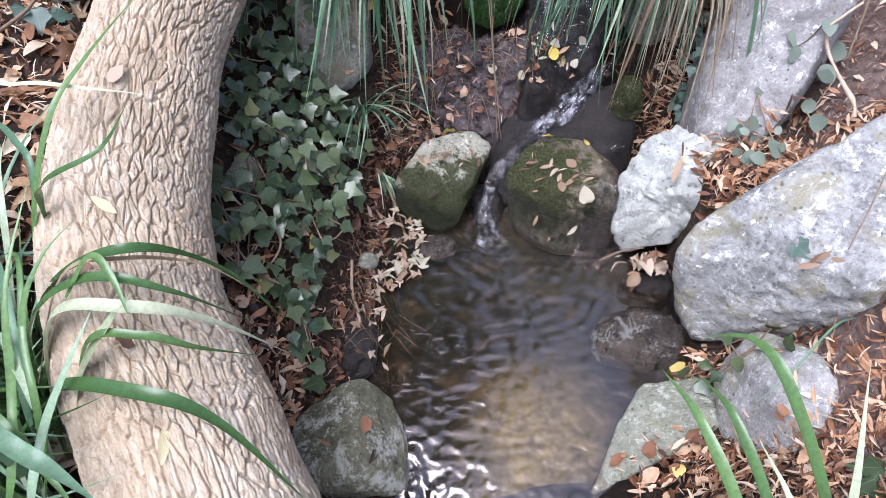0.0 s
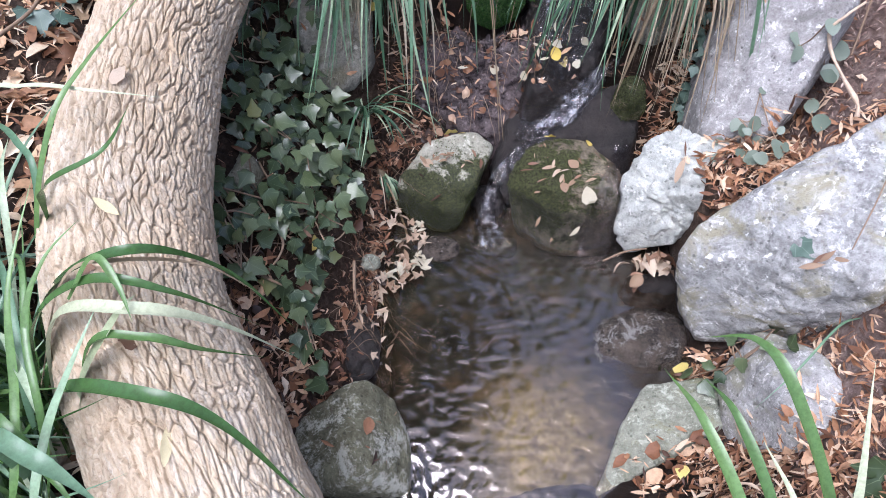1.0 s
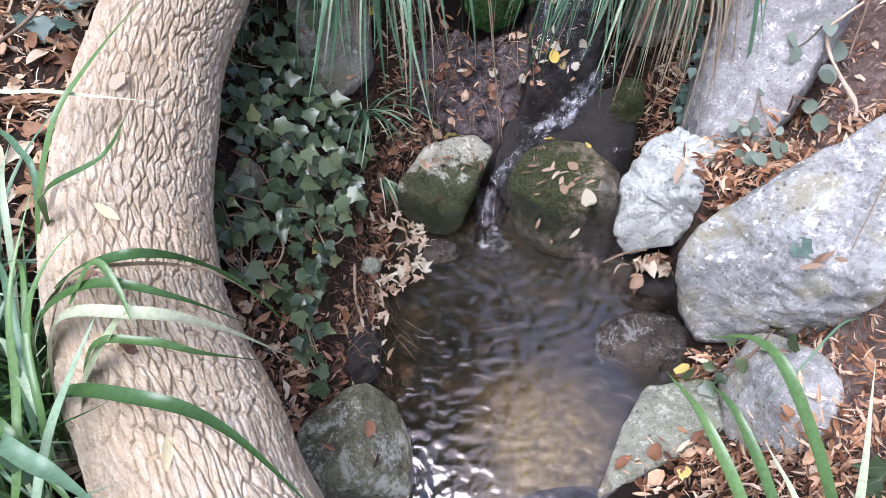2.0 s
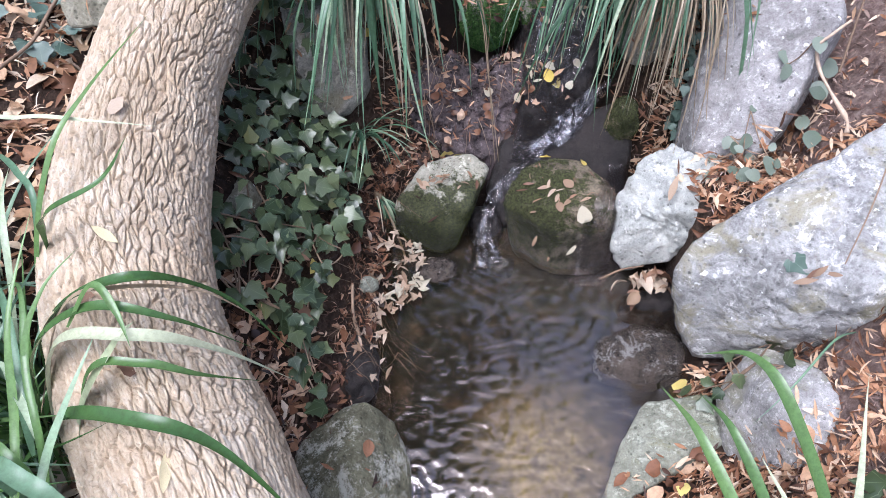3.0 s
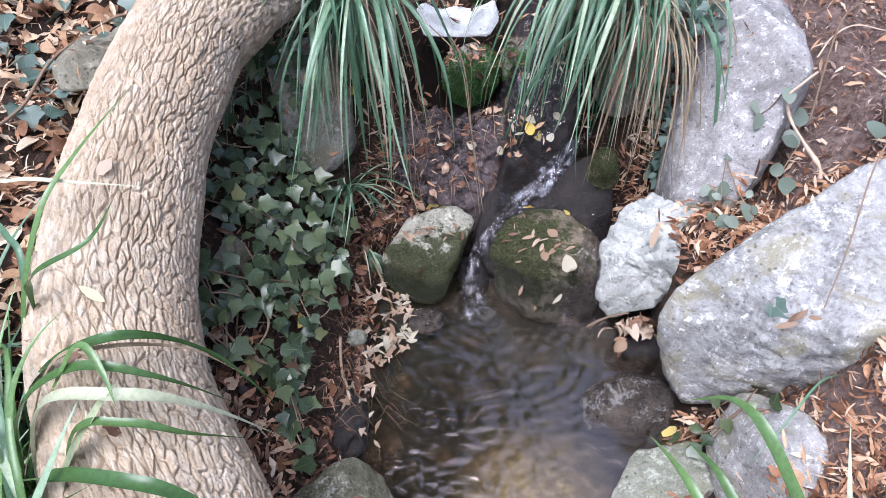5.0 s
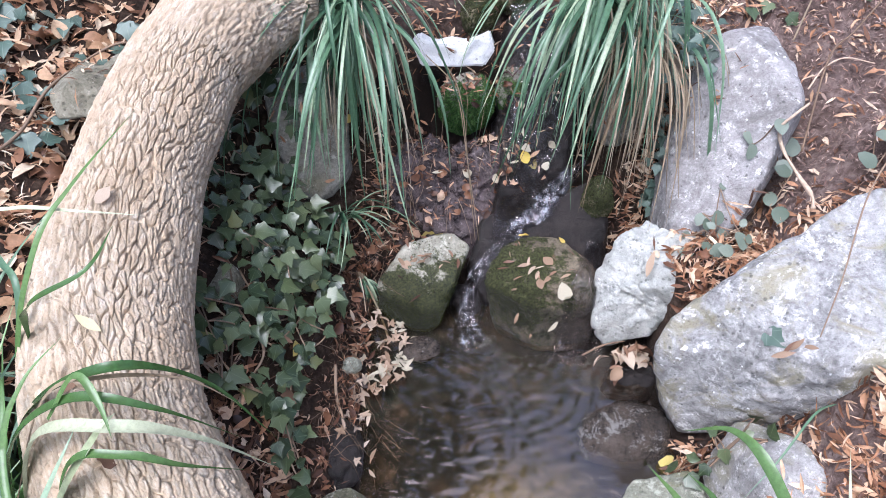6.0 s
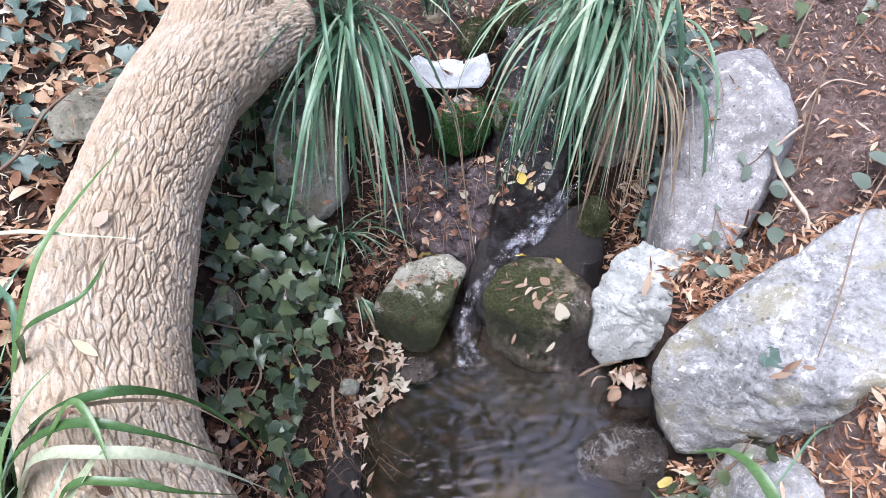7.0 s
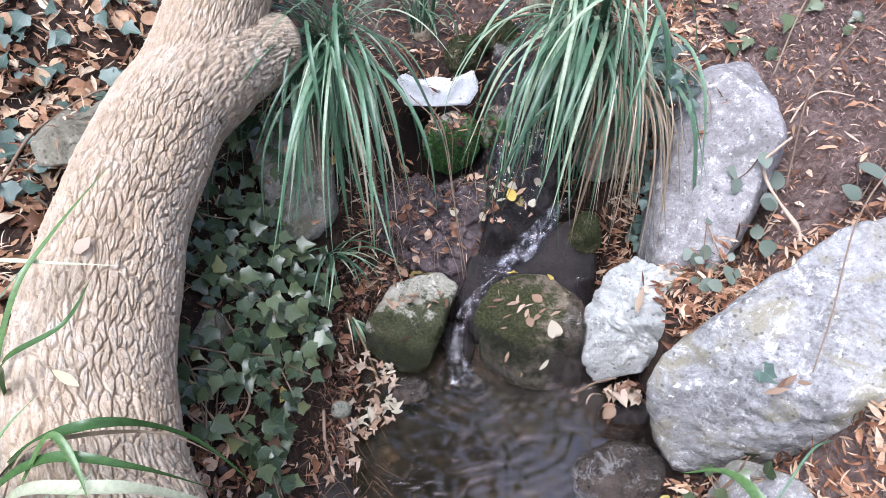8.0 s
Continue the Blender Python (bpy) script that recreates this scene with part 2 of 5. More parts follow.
def soil_material():
    m, nt, bsdf = material("damp_soil")
    vec = coords(nt)
    big, fine = n_noise(nt, vec, 6, 5, 0.6, 0.5), n_noise(nt, vec, 60, 8, 0.75)
    tone = n_math(nt, "ADD", n_math(nt, "MULTIPLY", big, 0.4), n_math(nt, "MULTIPLY", fine, 0.6))
    col = n_ramp(nt, tone, [(0.36, (0.009, 0.006, 0.004)), (0.5, (0.034, 0.021, 0.014)), (0.66, (0.11, 0.072, 0.05))])
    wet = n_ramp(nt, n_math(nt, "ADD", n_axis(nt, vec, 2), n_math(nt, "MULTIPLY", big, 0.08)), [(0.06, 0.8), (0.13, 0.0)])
    aside = n_math(nt, "ABSOLUTE", n_math(nt, "SUBTRACT", n_axis(nt, vec, 0), 0.12))
    stream = n_ramp(nt, n_math(nt, "ADD", aside, n_math(nt, "MULTIPLY", big, 0.16)), [(0.27, 0.85), (0.38, 0.0)])
    stream = n_math(nt, "MULTIPLY", stream, n_ramp(nt, n_math(nt, "MULTIPLY", n_axis(nt, vec, 1), 0.4), [(0.64, 1.0), (0.70, 0.15)]))
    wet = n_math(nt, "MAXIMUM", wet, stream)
    crumb = n_ramp(nt, tone, [(0.36, (0.055, 0.036, 0.030)), (0.5, (0.165, 0.115, 0.098)), (0.66, (0.34, 0.265, 0.24))])
    dry = n_ramp(nt, n_math(nt, "ADD", n_axis(nt, vec, 0), n_math(nt, "MULTIPLY", big, 0.25)), [(0.68, 0.0), (0.82, 0.85)])
    back = n_ramp(nt, n_math(nt, "ADD", n_math(nt, "MULTIPLY", n_axis(nt, vec, 1), 0.4), n_math(nt, "MULTIPLY", big, 0.08)), [(0.70, 0.0), (0.78, 0.7)])
    col = n_mix(nt, n_math(nt, "MAXIMUM", dry, back), col, crumb)
    # Wet soil by the water; near black also carries shade in the hollows.
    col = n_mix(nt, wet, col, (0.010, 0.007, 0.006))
    put(nt, bsdf.inputs["Base Color"], col)
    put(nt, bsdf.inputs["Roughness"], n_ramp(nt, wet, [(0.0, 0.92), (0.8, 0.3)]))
    bsdf.inputs["Specular IOR Level"].default_value = 0.2
    put(nt, bsdf.inputs["Normal"], n_bump(nt, n_math(nt, "ADD", fine, n_noise(nt, vec, 230, 5, 0.8)), 0.9, 0.008))
    return m


def bed_material():
    m, nt, bsdf = material("silty_pool_bed")
    vec = coords(nt)
    big, fine = n_noise(nt, vec, 9, 5, 0.6, 1.0), n_noise(nt, vec, 45, 6, 0.7)
    tone = n_math(nt, "ADD", n_math(nt, "MULTIPLY", big, 0.6), n_math(nt, "MULTIPLY", fine, 0.4))
    # Silt tone sunk near black, also for the shade on the pool's left.
    col = n_ramp(nt, tone, [(0.40, (0.003, 0.002, 0.0012)), (0.52, (0.010, 0.006, 0.003)), (0.64, (0.050, 0.031, 0.016))])
    sand = n_ramp(nt, tone, [(0.38, (0.035, 0.027, 0.013)), (0.60, (0.34, 0.275, 0.14))])
    off = nt.nodes.new("ShaderNodeVectorMath")
    off.operation = "DISTANCE"
    nt.links.new(coords(nt, "Object", (1.25, 1.0, 0.0)), off.inputs[0])
    off.inputs[1].default_value = (0.23, 0.58, 0.0)
    spread = n_ramp(nt, n_math(nt, "ADD", off.outputs["Value"], n_math(nt, "MULTIPLY", big, 0.2)), [(0.14, 0.85), (0.36, 0.0)])
    put(nt, bsdf.inputs["Base Color"], n_mix(nt, spread, col, sand))
    bsdf.inputs["Roughness"].default_value = 0.8
    return m


def water_material(name, tint, ripple, scale, foam=0.0, sheen=1.4):
    """Clear water with a sheen of sky; foam: how much of it breaks into white streaks along its run."""
    m, nt, bsdf = material(name)
    nt.nodes.remove(bsdf)
    out = nt.nodes["Material Output"].inputs["Surface"]
    if foam:
        streak = n_noise(nt, coords(nt, "UV", (1.0, 0.16 if foam < 0.4 else 0.6, 1.0)), scale, 6, 0.7, 0.6)
        height = streak
    else:
        height = n_noise(nt, coords(nt, "Object", (1, 1.5, 1)), scale, 3, 0.6, 0.8)
    normal = n_bump(nt, height, 0.8, ripple)
    clear = nt.nodes.new("ShaderNodeBsdfRefraction")
    clear.inputs["Color"].default_value = (*tint, 1)
    clear.inputs["IOR"].default_value, clear.inputs["Roughness"].default_value = 1.2, 0.0
    gloss = nt.nodes.new("ShaderNodeBsdfGlossy")
    gloss.inputs["Roughness"].default_value = 0.045
    gloss.inputs["Color"].default_value = (1.0, 0.91, 0.89, 1)
    fresnel = nt.nodes.new("ShaderNodeFresnel")
    fresnel.inputs["IOR"].default_value = sheen
    mixer = nt.nodes.new("ShaderNodeMixShader")
    for n in (clear, gloss, fresnel):
        nt.links.new(normal, n.inputs["Normal"])
    nt.links.new(fresnel.outputs[0], mixer.inputs[0])
    nt.links.new(clear.outputs[0], mixer.inputs[1])
    nt.links.new(gloss.outputs[0], mixer.inputs[2])
    nt.links.new(mixer.outputs[0], out)
    if foam:
        patch = n_noise(nt, coords(nt, "UV"), 11, 3, 0.6)
        mask = n_ramp(nt, n_math(nt, "ADD", n_math(nt, "MULTIPLY", streak, 0.65), n_math(nt, "MULTIPLY", patch, 0.45)), [(0.66 - 0.22 * foam, 0.0), (0.88 - 0.22 * foam, 0.65)])
        white = nt.nodes.new("ShaderNodeBsdfDiffuse")
        white.inputs["Color"].default_value = (0.66, 0.67, 0.72, 1)
        over = nt.nodes.new("ShaderNodeMixShader")
        nt.links.new(mask, over.inputs[0])
        nt.links.new(mixer.outputs[0], over.inputs[1])
        nt.links.new(white.outputs[0], over.inputs[2])
        nt.links.new(over.outputs[0], out)
    return m


def bark_material():
    m, nt, bsdf = material("pale_furrowed_bark")
    vec = coords(nt, "UV")
    long = coords(nt, "UV", (1, 0.3, 1))
    big, fib = n_noise(nt, vec, 5, 4, 0.6), n_noise(nt, long, 90, 6, 0.7, 0.3)
    speck = n_noise(nt, vec, 260, 5, 0.75)
    tone = n_math(nt, "ADD", n_math(nt, "MULTIPLY", big, 0.3), n_math(nt, "ADD", n_math(nt, "MULTIPLY", fib, 0.5), n_math(nt, "MULTIPLY", speck, 0.2)))
    col = n_ramp(nt, tone, [(0.36, (0.28, 0.205, 0.13)), (0.5, (0.42, 0.34, 0.245)), (0.63, (0.525, 0.465, 0.385))])
    split = n_math(nt, "ABSOLUTE", n_math(nt, "SUBTRACT", n_noise(nt, coords(nt, "UV", (1, 0.28, 1)), 120, 4, 0.6, 0.35), 0.5))
    crack = n_ramp(nt, split, [(0.003, 0.3), (0.02, 0.0)])
    col = n_mix(nt, crack, col, (0.20, 0.13, 0.08))
    stain = n_ramp(nt, n_noise(nt, vec, 3.2, 5, 0.65, 0.6), [(0.50, 0.0), (0.68, 0.35)])
    col = n_mix(nt, stain, col, (0.36, 0.25, 0.15))
    put(nt, bsdf.inputs["Base Color"], col)
    bsdf.inputs["Roughness"].default_value = 0.9
    bsdf.inputs["Specular IOR Level"].default_value = 0.2
    relief = n_math(nt, "SUBTRACT", n_math(nt, "ADD", fib, n_math(nt, "MULTIPLY", speck, 0.5)), n_math(nt, "MULTIPLY", crack, 1.4))
    put(nt, bsdf.inputs["Normal"], n_bump(nt, relief, 0.7, 0.003))
    return m


def leaf_material(name, stops, rough=0.6, through_light=0.25, which="Random", veins=None):
    """Leaf tissue whose tone differs from leaf to leaf."""
    m, nt, bsdf = material(name)
    col = n_ramp(nt, n_random(nt, which), stops)
    vec = coords(nt)
    col = n_mix(nt, n_ramp(nt, n_noise(nt, vec, 120, 4, 0.7), [(0.35, 0.5), (0.6, 0.0)]), col, n_mix(nt, 0.55, col, (0.02, 0.015, 0.006)))
    if veins:
        uv = coords(nt, "UV")
        u, v = n_math(nt, "ABSOLUTE", n_axis(nt, uv, 0)), n_axis(nt, uv, 1)
        fan = n_math(nt, "ARCTAN2", u, n_math(nt, "ADD", v, 0.02))
        wave = n_math(nt, "ABSOLUTE", n_math(nt, "SINE", n_math(nt, "MULTIPLY", fan, 3.6)))
        line = n_ramp(nt, wave, [(0.0, 0.5), (0.16, 0.0)])
        col = n_mix(nt, line, col, veins)
    put(nt, bsdf.inputs["Base Color"], col)
    bsdf.inputs["Roughness"].default_value = rough
    trans = nt.nodes.new("ShaderNodeBsdfTranslucent")
    put(nt, trans.inputs["Color"], col)
    mixer = nt.nodes.new("ShaderNodeMixShader")
    mixer.inputs[0].default_value = through_light
    nt.links.new(bsdf.outputs[0], mixer.inputs[1])
    nt.links.new(trans.outputs[0], mixer.inputs[2])
    nt.links.new(mixer.outputs[0], nt.nodes["Material Output"].inputs["Surface"])
    return m


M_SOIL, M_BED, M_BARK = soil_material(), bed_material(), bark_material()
M_POOL = water_material("rippling_water", (0.86, 0.77, 0.60), 0.0007, 60, sheen=2.15)
M_FALL = water_material("falling_water", (0.90, 0.89, 0.92), 0.010, 70, foam=0.12, sheen=1.8)
M_FOAM = water_material("foaming_water", (0.80, 0.80, 0.84), 0.006, 55, foam=0.45)
M_TONGUE = water_material("white_rushing_water", (0.80, 0.80, 0.86), 0.006, 55, foam=0.62)
M_LITTER = leaf_material("brown_leaf_litter", [(0.0, (0.05, 0.020, 0.010)), (0.25, (0.19, 0.078, 0.034)), (0.5, (0.38, 0.19, 0.095)), (0.78, (0.56, 0.36, 0.22)), (1.0, (0.72, 0.58, 0.43))], 0.65, 0.2, "island")
M_TANLITTER = leaf_material("tan_leaf_litter", [(0.0, (0.07, 0.028, 0.013)), (0.25, (0.24, 0.11, 0.05)), (0.5, (0.44, 0.26, 0.14)), (0.75, (0.62, 0.45, 0.29)), (1.0, (0.76, 0.66, 0.50))], 0.65, 0.25, "island")
M_WETLITTER = leaf_material("wet_russet_litter", [(0.0, (0.022, 0.010, 0.006)), (0.45, (0.11, 0.045, 0.022)), (0.8, (0.30, 0.145, 0.075)), (1.0, (0.50, 0.35, 0.24))], 0.5, 0.15, "island")
M_DEBRIS = leaf_material("dull_leaf_crumbs", [(0.0, (0.06, 0.034, 0.027)), (0.5, (0.20, 0.125, 0.10)), (0.85, (0.34, 0.235, 0.19)), (1.0, (0.56, 0.45, 0.38))], 0.8, 0.15, "island")
M_IVYBLUE = leaf_material("bluish_ivy_leaf", [(0.0, (0.040, 0.072, 0.052)), (0.7, (0.095, 0.145, 0.115)), (1.0, (0.17, 0.22, 0.185))], 0.45, 0.1, veins=(0.2, 0.26, 0.2))
M_DRYLEAF = leaf_material("pale_dry_leaf", [(0.0, (0.24, 0.15, 0.09)), (0.5, (0.37, 0.265, 0.18)), (1.0, (0.52, 0.42, 0.32))], 0.7, 0.2)
M_BROWNLEAF = leaf_material("russet_dry_leaf", [(0.0, (0.13, 0.06, 0.035)), (1.0, (0.32, 0.19, 0.12))], 0.6, 0.2)
M_YELLOWLEAF = leaf_material("yellow_leaf", [(0.0, (0.72, 0.52, 0.08)), (1.0, (0.80, 0.66, 0.22))], 0.55, 0.3)
M_STRAWLEAF = leaf_material("pale_yellow_leaf", [(0.0, (0.55, 0.47, 0.27)), (1.0, (0.66, 0.58, 0.36))], 0.6, 0.2)
M_WHITELEAF = leaf_material("bleached_leaf", [(0.0, (0.36, 0.31, 0.22)), (1.0, (0.54, 0.49, 0.37))], 0.7, 0.2)
M_IVY = leaf_material("dark_ivy_leaf", [(0.0, (0.026, 0.044, 0.018)), (0.5, (0.065, 0.092, 0.042)), (0.93, (0.125, 0.155, 0.075)), (1.0, (0.20, 0.20, 0.07))], 0.30, 0.1, veins=(0.17, 0.21, 0.12))
M_UNSEEN_LEAF = leaf_material("unseen_crown_leaf", [(0.0, (0.04, 0.08, 0.02)), (1.0, (0.10, 0.16, 0.04))], 0.5, 0.3, "island")
M_BRAMBLE = leaf_material("grey_green_leaf", [(0.0, (0.095, 0.125, 0.09)), (1.0, (0.20, 0.235, 0.185))], 0.5, 0.15)
M_BLADE = leaf_material("green_sedge_blade", [(0.0, (0.034, 0.078, 0.040)), (0.35, (0.10, 0.19, 0.105)), (0.75, (0.23, 0.35, 0.22)), (1.0, (0.48, 0.55, 0.37))], 0.30, 0.3)
M_BLADEFRESH = leaf_material("fresh_sedge_blade", [(0.0, (0.045, 0.105, 0.028)), (1.0, (0.145, 0.245, 0.08))], 0.26, 0.25)
M_BLADEPALE = leaf_material("pale_sedge_blade", [(0.0, (0.33, 0.38, 0.22)), (1.0, (0.52, 0.55, 0.38))], 0.5, 0.25)
M_BLADEDRY = leaf_material("dry_sedge_blade", [(0.0, (0.17, 0.12, 0.07)), (0.6, (0.34, 0.265, 0.175)), (1.0, (0.55, 0.47, 0.35))], 0.7, 0.2)
M_TWIG = leaf_material("brown_twig", [(0.0, (0.12, 0.075, 0.045)), (1.0, (0.30, 0.21, 0.14))], 0.8, 0.0)
M_STICK = leaf_material("pale_stick", [(0.0, (0.40, 0.29, 0.20)), (1.0, (0.50, 0.38, 0.28))], 0.8, 0.0)
M_MOSSTUFT = leaf_material("dull_moss", [(0.0, (0.016, 0.020, 0.006)), (0.6, (0.055, 0.064, 0.018)), (1.0, (0.125, 0.135, 0.04))], 0.9, 0.3, "island")
M_MOSSTUFT_B = leaf_material("green_moss", [(0.0, (0.022, 0.06, 0.012)), (0.6, (0.06, 0.145, 0.03)), (1.0, (0.12, 0.22, 0.055))], 0.9, 0.3, "island")


# ---------------------------------------------------------------- ground
def bed_height(y):
    return np.interp(y, [-1, 0.2, 0.5, 0.62, 0.98, 1.08, 1.2, 1.32, 1.4, 1.48, 1.6, 1.7, 1.85, 2.3, 3.2, 6, 30],
                     [-0.30, -0.14, -0.09, -0.075, -0.085, -0.05, -0.03, 0.0, 0.08, 0.24, 0.38, 0.48, 0.55, 0.70, 1.0, 1.9, 7.0])


def ground_height(x, y):
    """Pool and stream bed between two leaf-strewn banks, rising upstream."""
    wob = 0.03 * np.sin(y * 9 + 1) + 0.02 * np.sin(y * 23)
    left_edge = np.interp(y, [-1, 0.3, 0.5, 0.62, 0.72, 0.9, 1.02, 1.1, 1.22, 1.36, 1.5, 1.6, 3], [-0.2, -0.24, -0.26, -0.24, -0.19, -0.215, -0.16, -0.19, -0.2, -0.2, -0.05, 0.08, 0.1])
    right_edge = np.interp(y, [-1, 0.3, 0.46, 0.55, 0.66, 0.76, 0.95, 1.05, 1.3, 1.6, 3], [0.02, 0.10, 0.26, 0.36, 0.44, 0.50, 0.53, 0.43, 0.46, 0.36, 0.3])
    sl, sr = left_edge - x + wob * 0.4, x - right_edge + wob * 0.4
    bed = bed_height(y)
    front = 0.62 + 0.38 * ease(0.45, 0.95, y)
    left = front * np.interp(sl, [-0.1, -0.02, 0.0, 0.05, 0.12, 0.22, 0.32, 0.5, 0.8, 2, 30], [-0.2, -0.05, 0.0, 0.05, 0.15, 0.30, 0.40, 0.47, 0.56, 0.8, 4])
    right = front * np.interp(sr, [-0.1, -0.02, 0.0, 0.08, 0.2, 0.3, 0.45, 0.7, 1.2, 30], [-0.2, -0.05, 0.0, 0.04, 0.19, 0.38, 0.53, 0.63, 0.78, 5])
    side = np.maximum(left, right)
    behind = bed + 0.22 * np.clip(np.maximum(sl, sr), 0, 30)
    k = 0.02
    z = np.maximum(side, behind)
    near = np.exp(-np.abs(side - behind) / k) * k * 0.35
    z = np.maximum(z + near, bed)
    pocket = 0.335 - 1.6 * np.clip(np.hypot((x - 0.62) / 1.5, y - 1.06) - 0.055, 0, 9)
    z = np.maximum(z, np.where(x > 0.50, pocket, -1))
    z = z + 0.15 * np.exp(-(((x - 0.79) / 0.16) ** 2) - ((y - 0.69) / 0.065) ** 2)
    p = np.stack([x, y, np.zeros_like(x)], -1)
    dry = ease(0.0, 0.06, z)
    z = z + dry * (0.018 * fbm(p * 9, 4, 3) + 0.006 * fbm(p * 45, 3, 8)) + (1 - dry) * 0.006 * fbm(p * 22, 3, 5)
    return z


def axis_steps(lo, hi, step, far):
    fine = np.arange(lo, hi + step / 2, step)
    grow = np.cumsum(step * 1.28 ** np.arange(1, 34))
    grow = grow[grow < far]
    return np.concatenate([lo - grow[::-1], fine, hi + grow])


xs, ys = axis_steps(-1.45, 1.35, 0.0085, 45), axis_steps(0.1, 2.5, 0.0085, 45)
gx, gy = np.meshgrid(xs, ys)
gz = ground_height(gx.ravel(), gy.ravel())
ground_v = np.stack([gx.ravel(), gy.ravel(), gz], -1)
ground_f = grid_faces(len(ys), len(xs))
ground_me = mesh_of("ground", ground_v, ground_f)
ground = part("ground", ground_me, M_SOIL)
ground_me.materials.append(M_BED)
mid = ground_v[ground_f].mean(1)
under = (mid[:, 2] < -0.012) & (np.abs(mid[:, 0]) < 0.6) & (mid[:, 1] > -0.3)
ground_me.polygons.foreach_set("material_index", under.astype(np.int32))
tagged(ground, "damp brown soil bank around a small stream pool", "ground", kind="structure")

SOLIDS = [("ground", ground_v, ground_f)]


# ---------------------------------------------------------------- boulders
def ico(level):
    bm = bmesh.new()
    bmesh.ops.create_icosphere(bm, subdivisions=level, radius=1.0)
    v = np.array([p.co[:] for p in bm.verts])
    f = np.array([[q.index for q in p.verts] for p in bm.faces])
    bm.free()
    return unit(v), f


ICO = {n: ico(n) for n in (4, 5, 6)}


def hull_planes(corners, centre):
    bm = bmesh.new()
    for c in corners:
        bm.verts.new(Vector(c) - Vector(centre))
    bmesh.ops.convex_hull(bm, input=bm.verts[:])
    bm.normal_update()
    planes = {}
    for f in bm.faces:
        n = np.array(f.normal[:])
        h = float(n @ np.array(f.verts[0].co[:]))
        if h < 0:
            n, h = -n, -h
        planes[tuple((n * 8).round().astype(int))] = (n, max(h, 0.008))
    bm.free()
    return [n for n, _ in planes.values()], [h for _, h in planes.values()]


def boulder(name, corners, mat, label, level=5, rounding=12, lumps=0.010, pits=0.003, seed=0, group=""):
    """A stone worn round from a rough block with the given corners."""
    pts = np.asarray(corners, float)
    centre = pts.mean(0)
    normals, heights = hull_planes(corners, centre)
    d, f = ICO[level]
    s = np.zeros(len(d))
    for n, h in zip(normals, heights):
        s += np.maximum(d @ n / h, 0) ** rounding
    r = s ** (-1 / rounding)
    cd = unit(pts - centre)
    cs = np.zeros(len(cd))
    for n, h in zip(normals, heights):
        cs += np.maximum(cd @ n / h, 0) ** rounding
    shrunk = np.mean(cs ** (-1 / rounding) / np.linalg.norm(pts - centre, axis=1))
    r = r * np.clip(0.955 / shrunk, 1.0, 1.25)
    v = d * r[:, None]
    size = r.mean()
    r = r + lumps * fbm((v + seed) * (0.9 / size), 4, seed) + pits * fbm((v + seed) * 42, 3, seed + 5)
    chips = smooth_noise((v + seed * 3) * 26, seed + 9)
    r = r - pits * 1.3 * ease(0.25, 0.7, chips)
    v = d * r[:, None]
    ob = part(name, mesh_of(name, v, f), mat)
    ob.location = centre
    tagged(ob, label, "stone" if size < 0.09 else "boulder", group)
    SOLIDS.append((name, v + centre, f))
    return ob, v + centre, f


def oval(centre, size, turn=0, tilt=0, cut=0.75):
    """Corners of a rough block about as large as an oval stone of these half sizes."""
    pts = []
    for a in np.arange(6) * 60 + 15:
        for e in (-50, 0, 50):
            u = np.array([math.cos(radians(a)) * math.cos(radians(e)), math.sin(radians(a)) * math.cos(radians(e)), math.sin(radians(e))])
            pts.append(Matrix.Rotation(radians(turn), 3, "Z") @ Matrix.Rotation(radians(tilt), 3, "X") @ Vector(u * np.array(size) * 1.06) + Vector(centre))
    return [tuple(p) for p in pts]


STONES = {}
STONES["big"] = boulder("boulder", [(0.405, 0.872, 0.24), (0.43, 0.905, 0.32), (0.505, 0.80, 0.03), (0.49, 0.90, 0.0), (0.555, 0.90, 0.47), (0.76, 1.02, 0.57), (1.05, 1.05, 0.62), (1.05, 0.74, 0.5), (0.70, 0.71, 0.43), (0.63, 0.735, 0.27), (0.95, 0.68, 0.2), (0.6, 1.0, 0.1), (1.0, 1.05, 0.2)],
    M_GREY, "large pale grey boulder with white lichen patches beside the pool", 6, 34, 0.014, 0.0034, 1)
STONES["upper"] = boulder("boulder", [(0.505, 1.29, 0.22), (0.535, 1.36, 0.42), (0.615, 1.50, 0.62), (0.655, 1.44, 0.65), (0.75, 1.28, 0.61), (0.69, 1.225, 0.46), (0.63, 1.13, 0.36), (0.525, 1.18, 0.29), (0.78, 1.6, 0.6), (0.6, 1.6, 0.4), (0.55, 1.45, 0.1), (0.85, 1.4, 0.2), (0.58, 1.2, 0.1)],
    M_GREY_B, "leaning violet-grey boulder spotted with white lichen above the stream", 6, 20, 0.014, 0.003, 2)
STONES["pale"] = boulder("boulder", [(0.352, 1.165, 0.19), (0.39, 1.175, 0.28), (0.47, 1.225, 0.31), (0.54, 1.16, 0.32), (0.348, 1.09, 0.11), (0.39, 1.06, 0.0), (0.475, 1.025, 0.08), (0.50, 1.03, 0.2), (0.54, 1.02, 0.29), (0.59, 1.10, 0.31), (0.60, 1.2, 0.1), (0.42, 1.2, 0.0), (0.60, 1.06, 0.1)],
    M_PALE, "whitish broken stone block at the pool's edge", 6, 38, 0.016, 0.0065, 3)
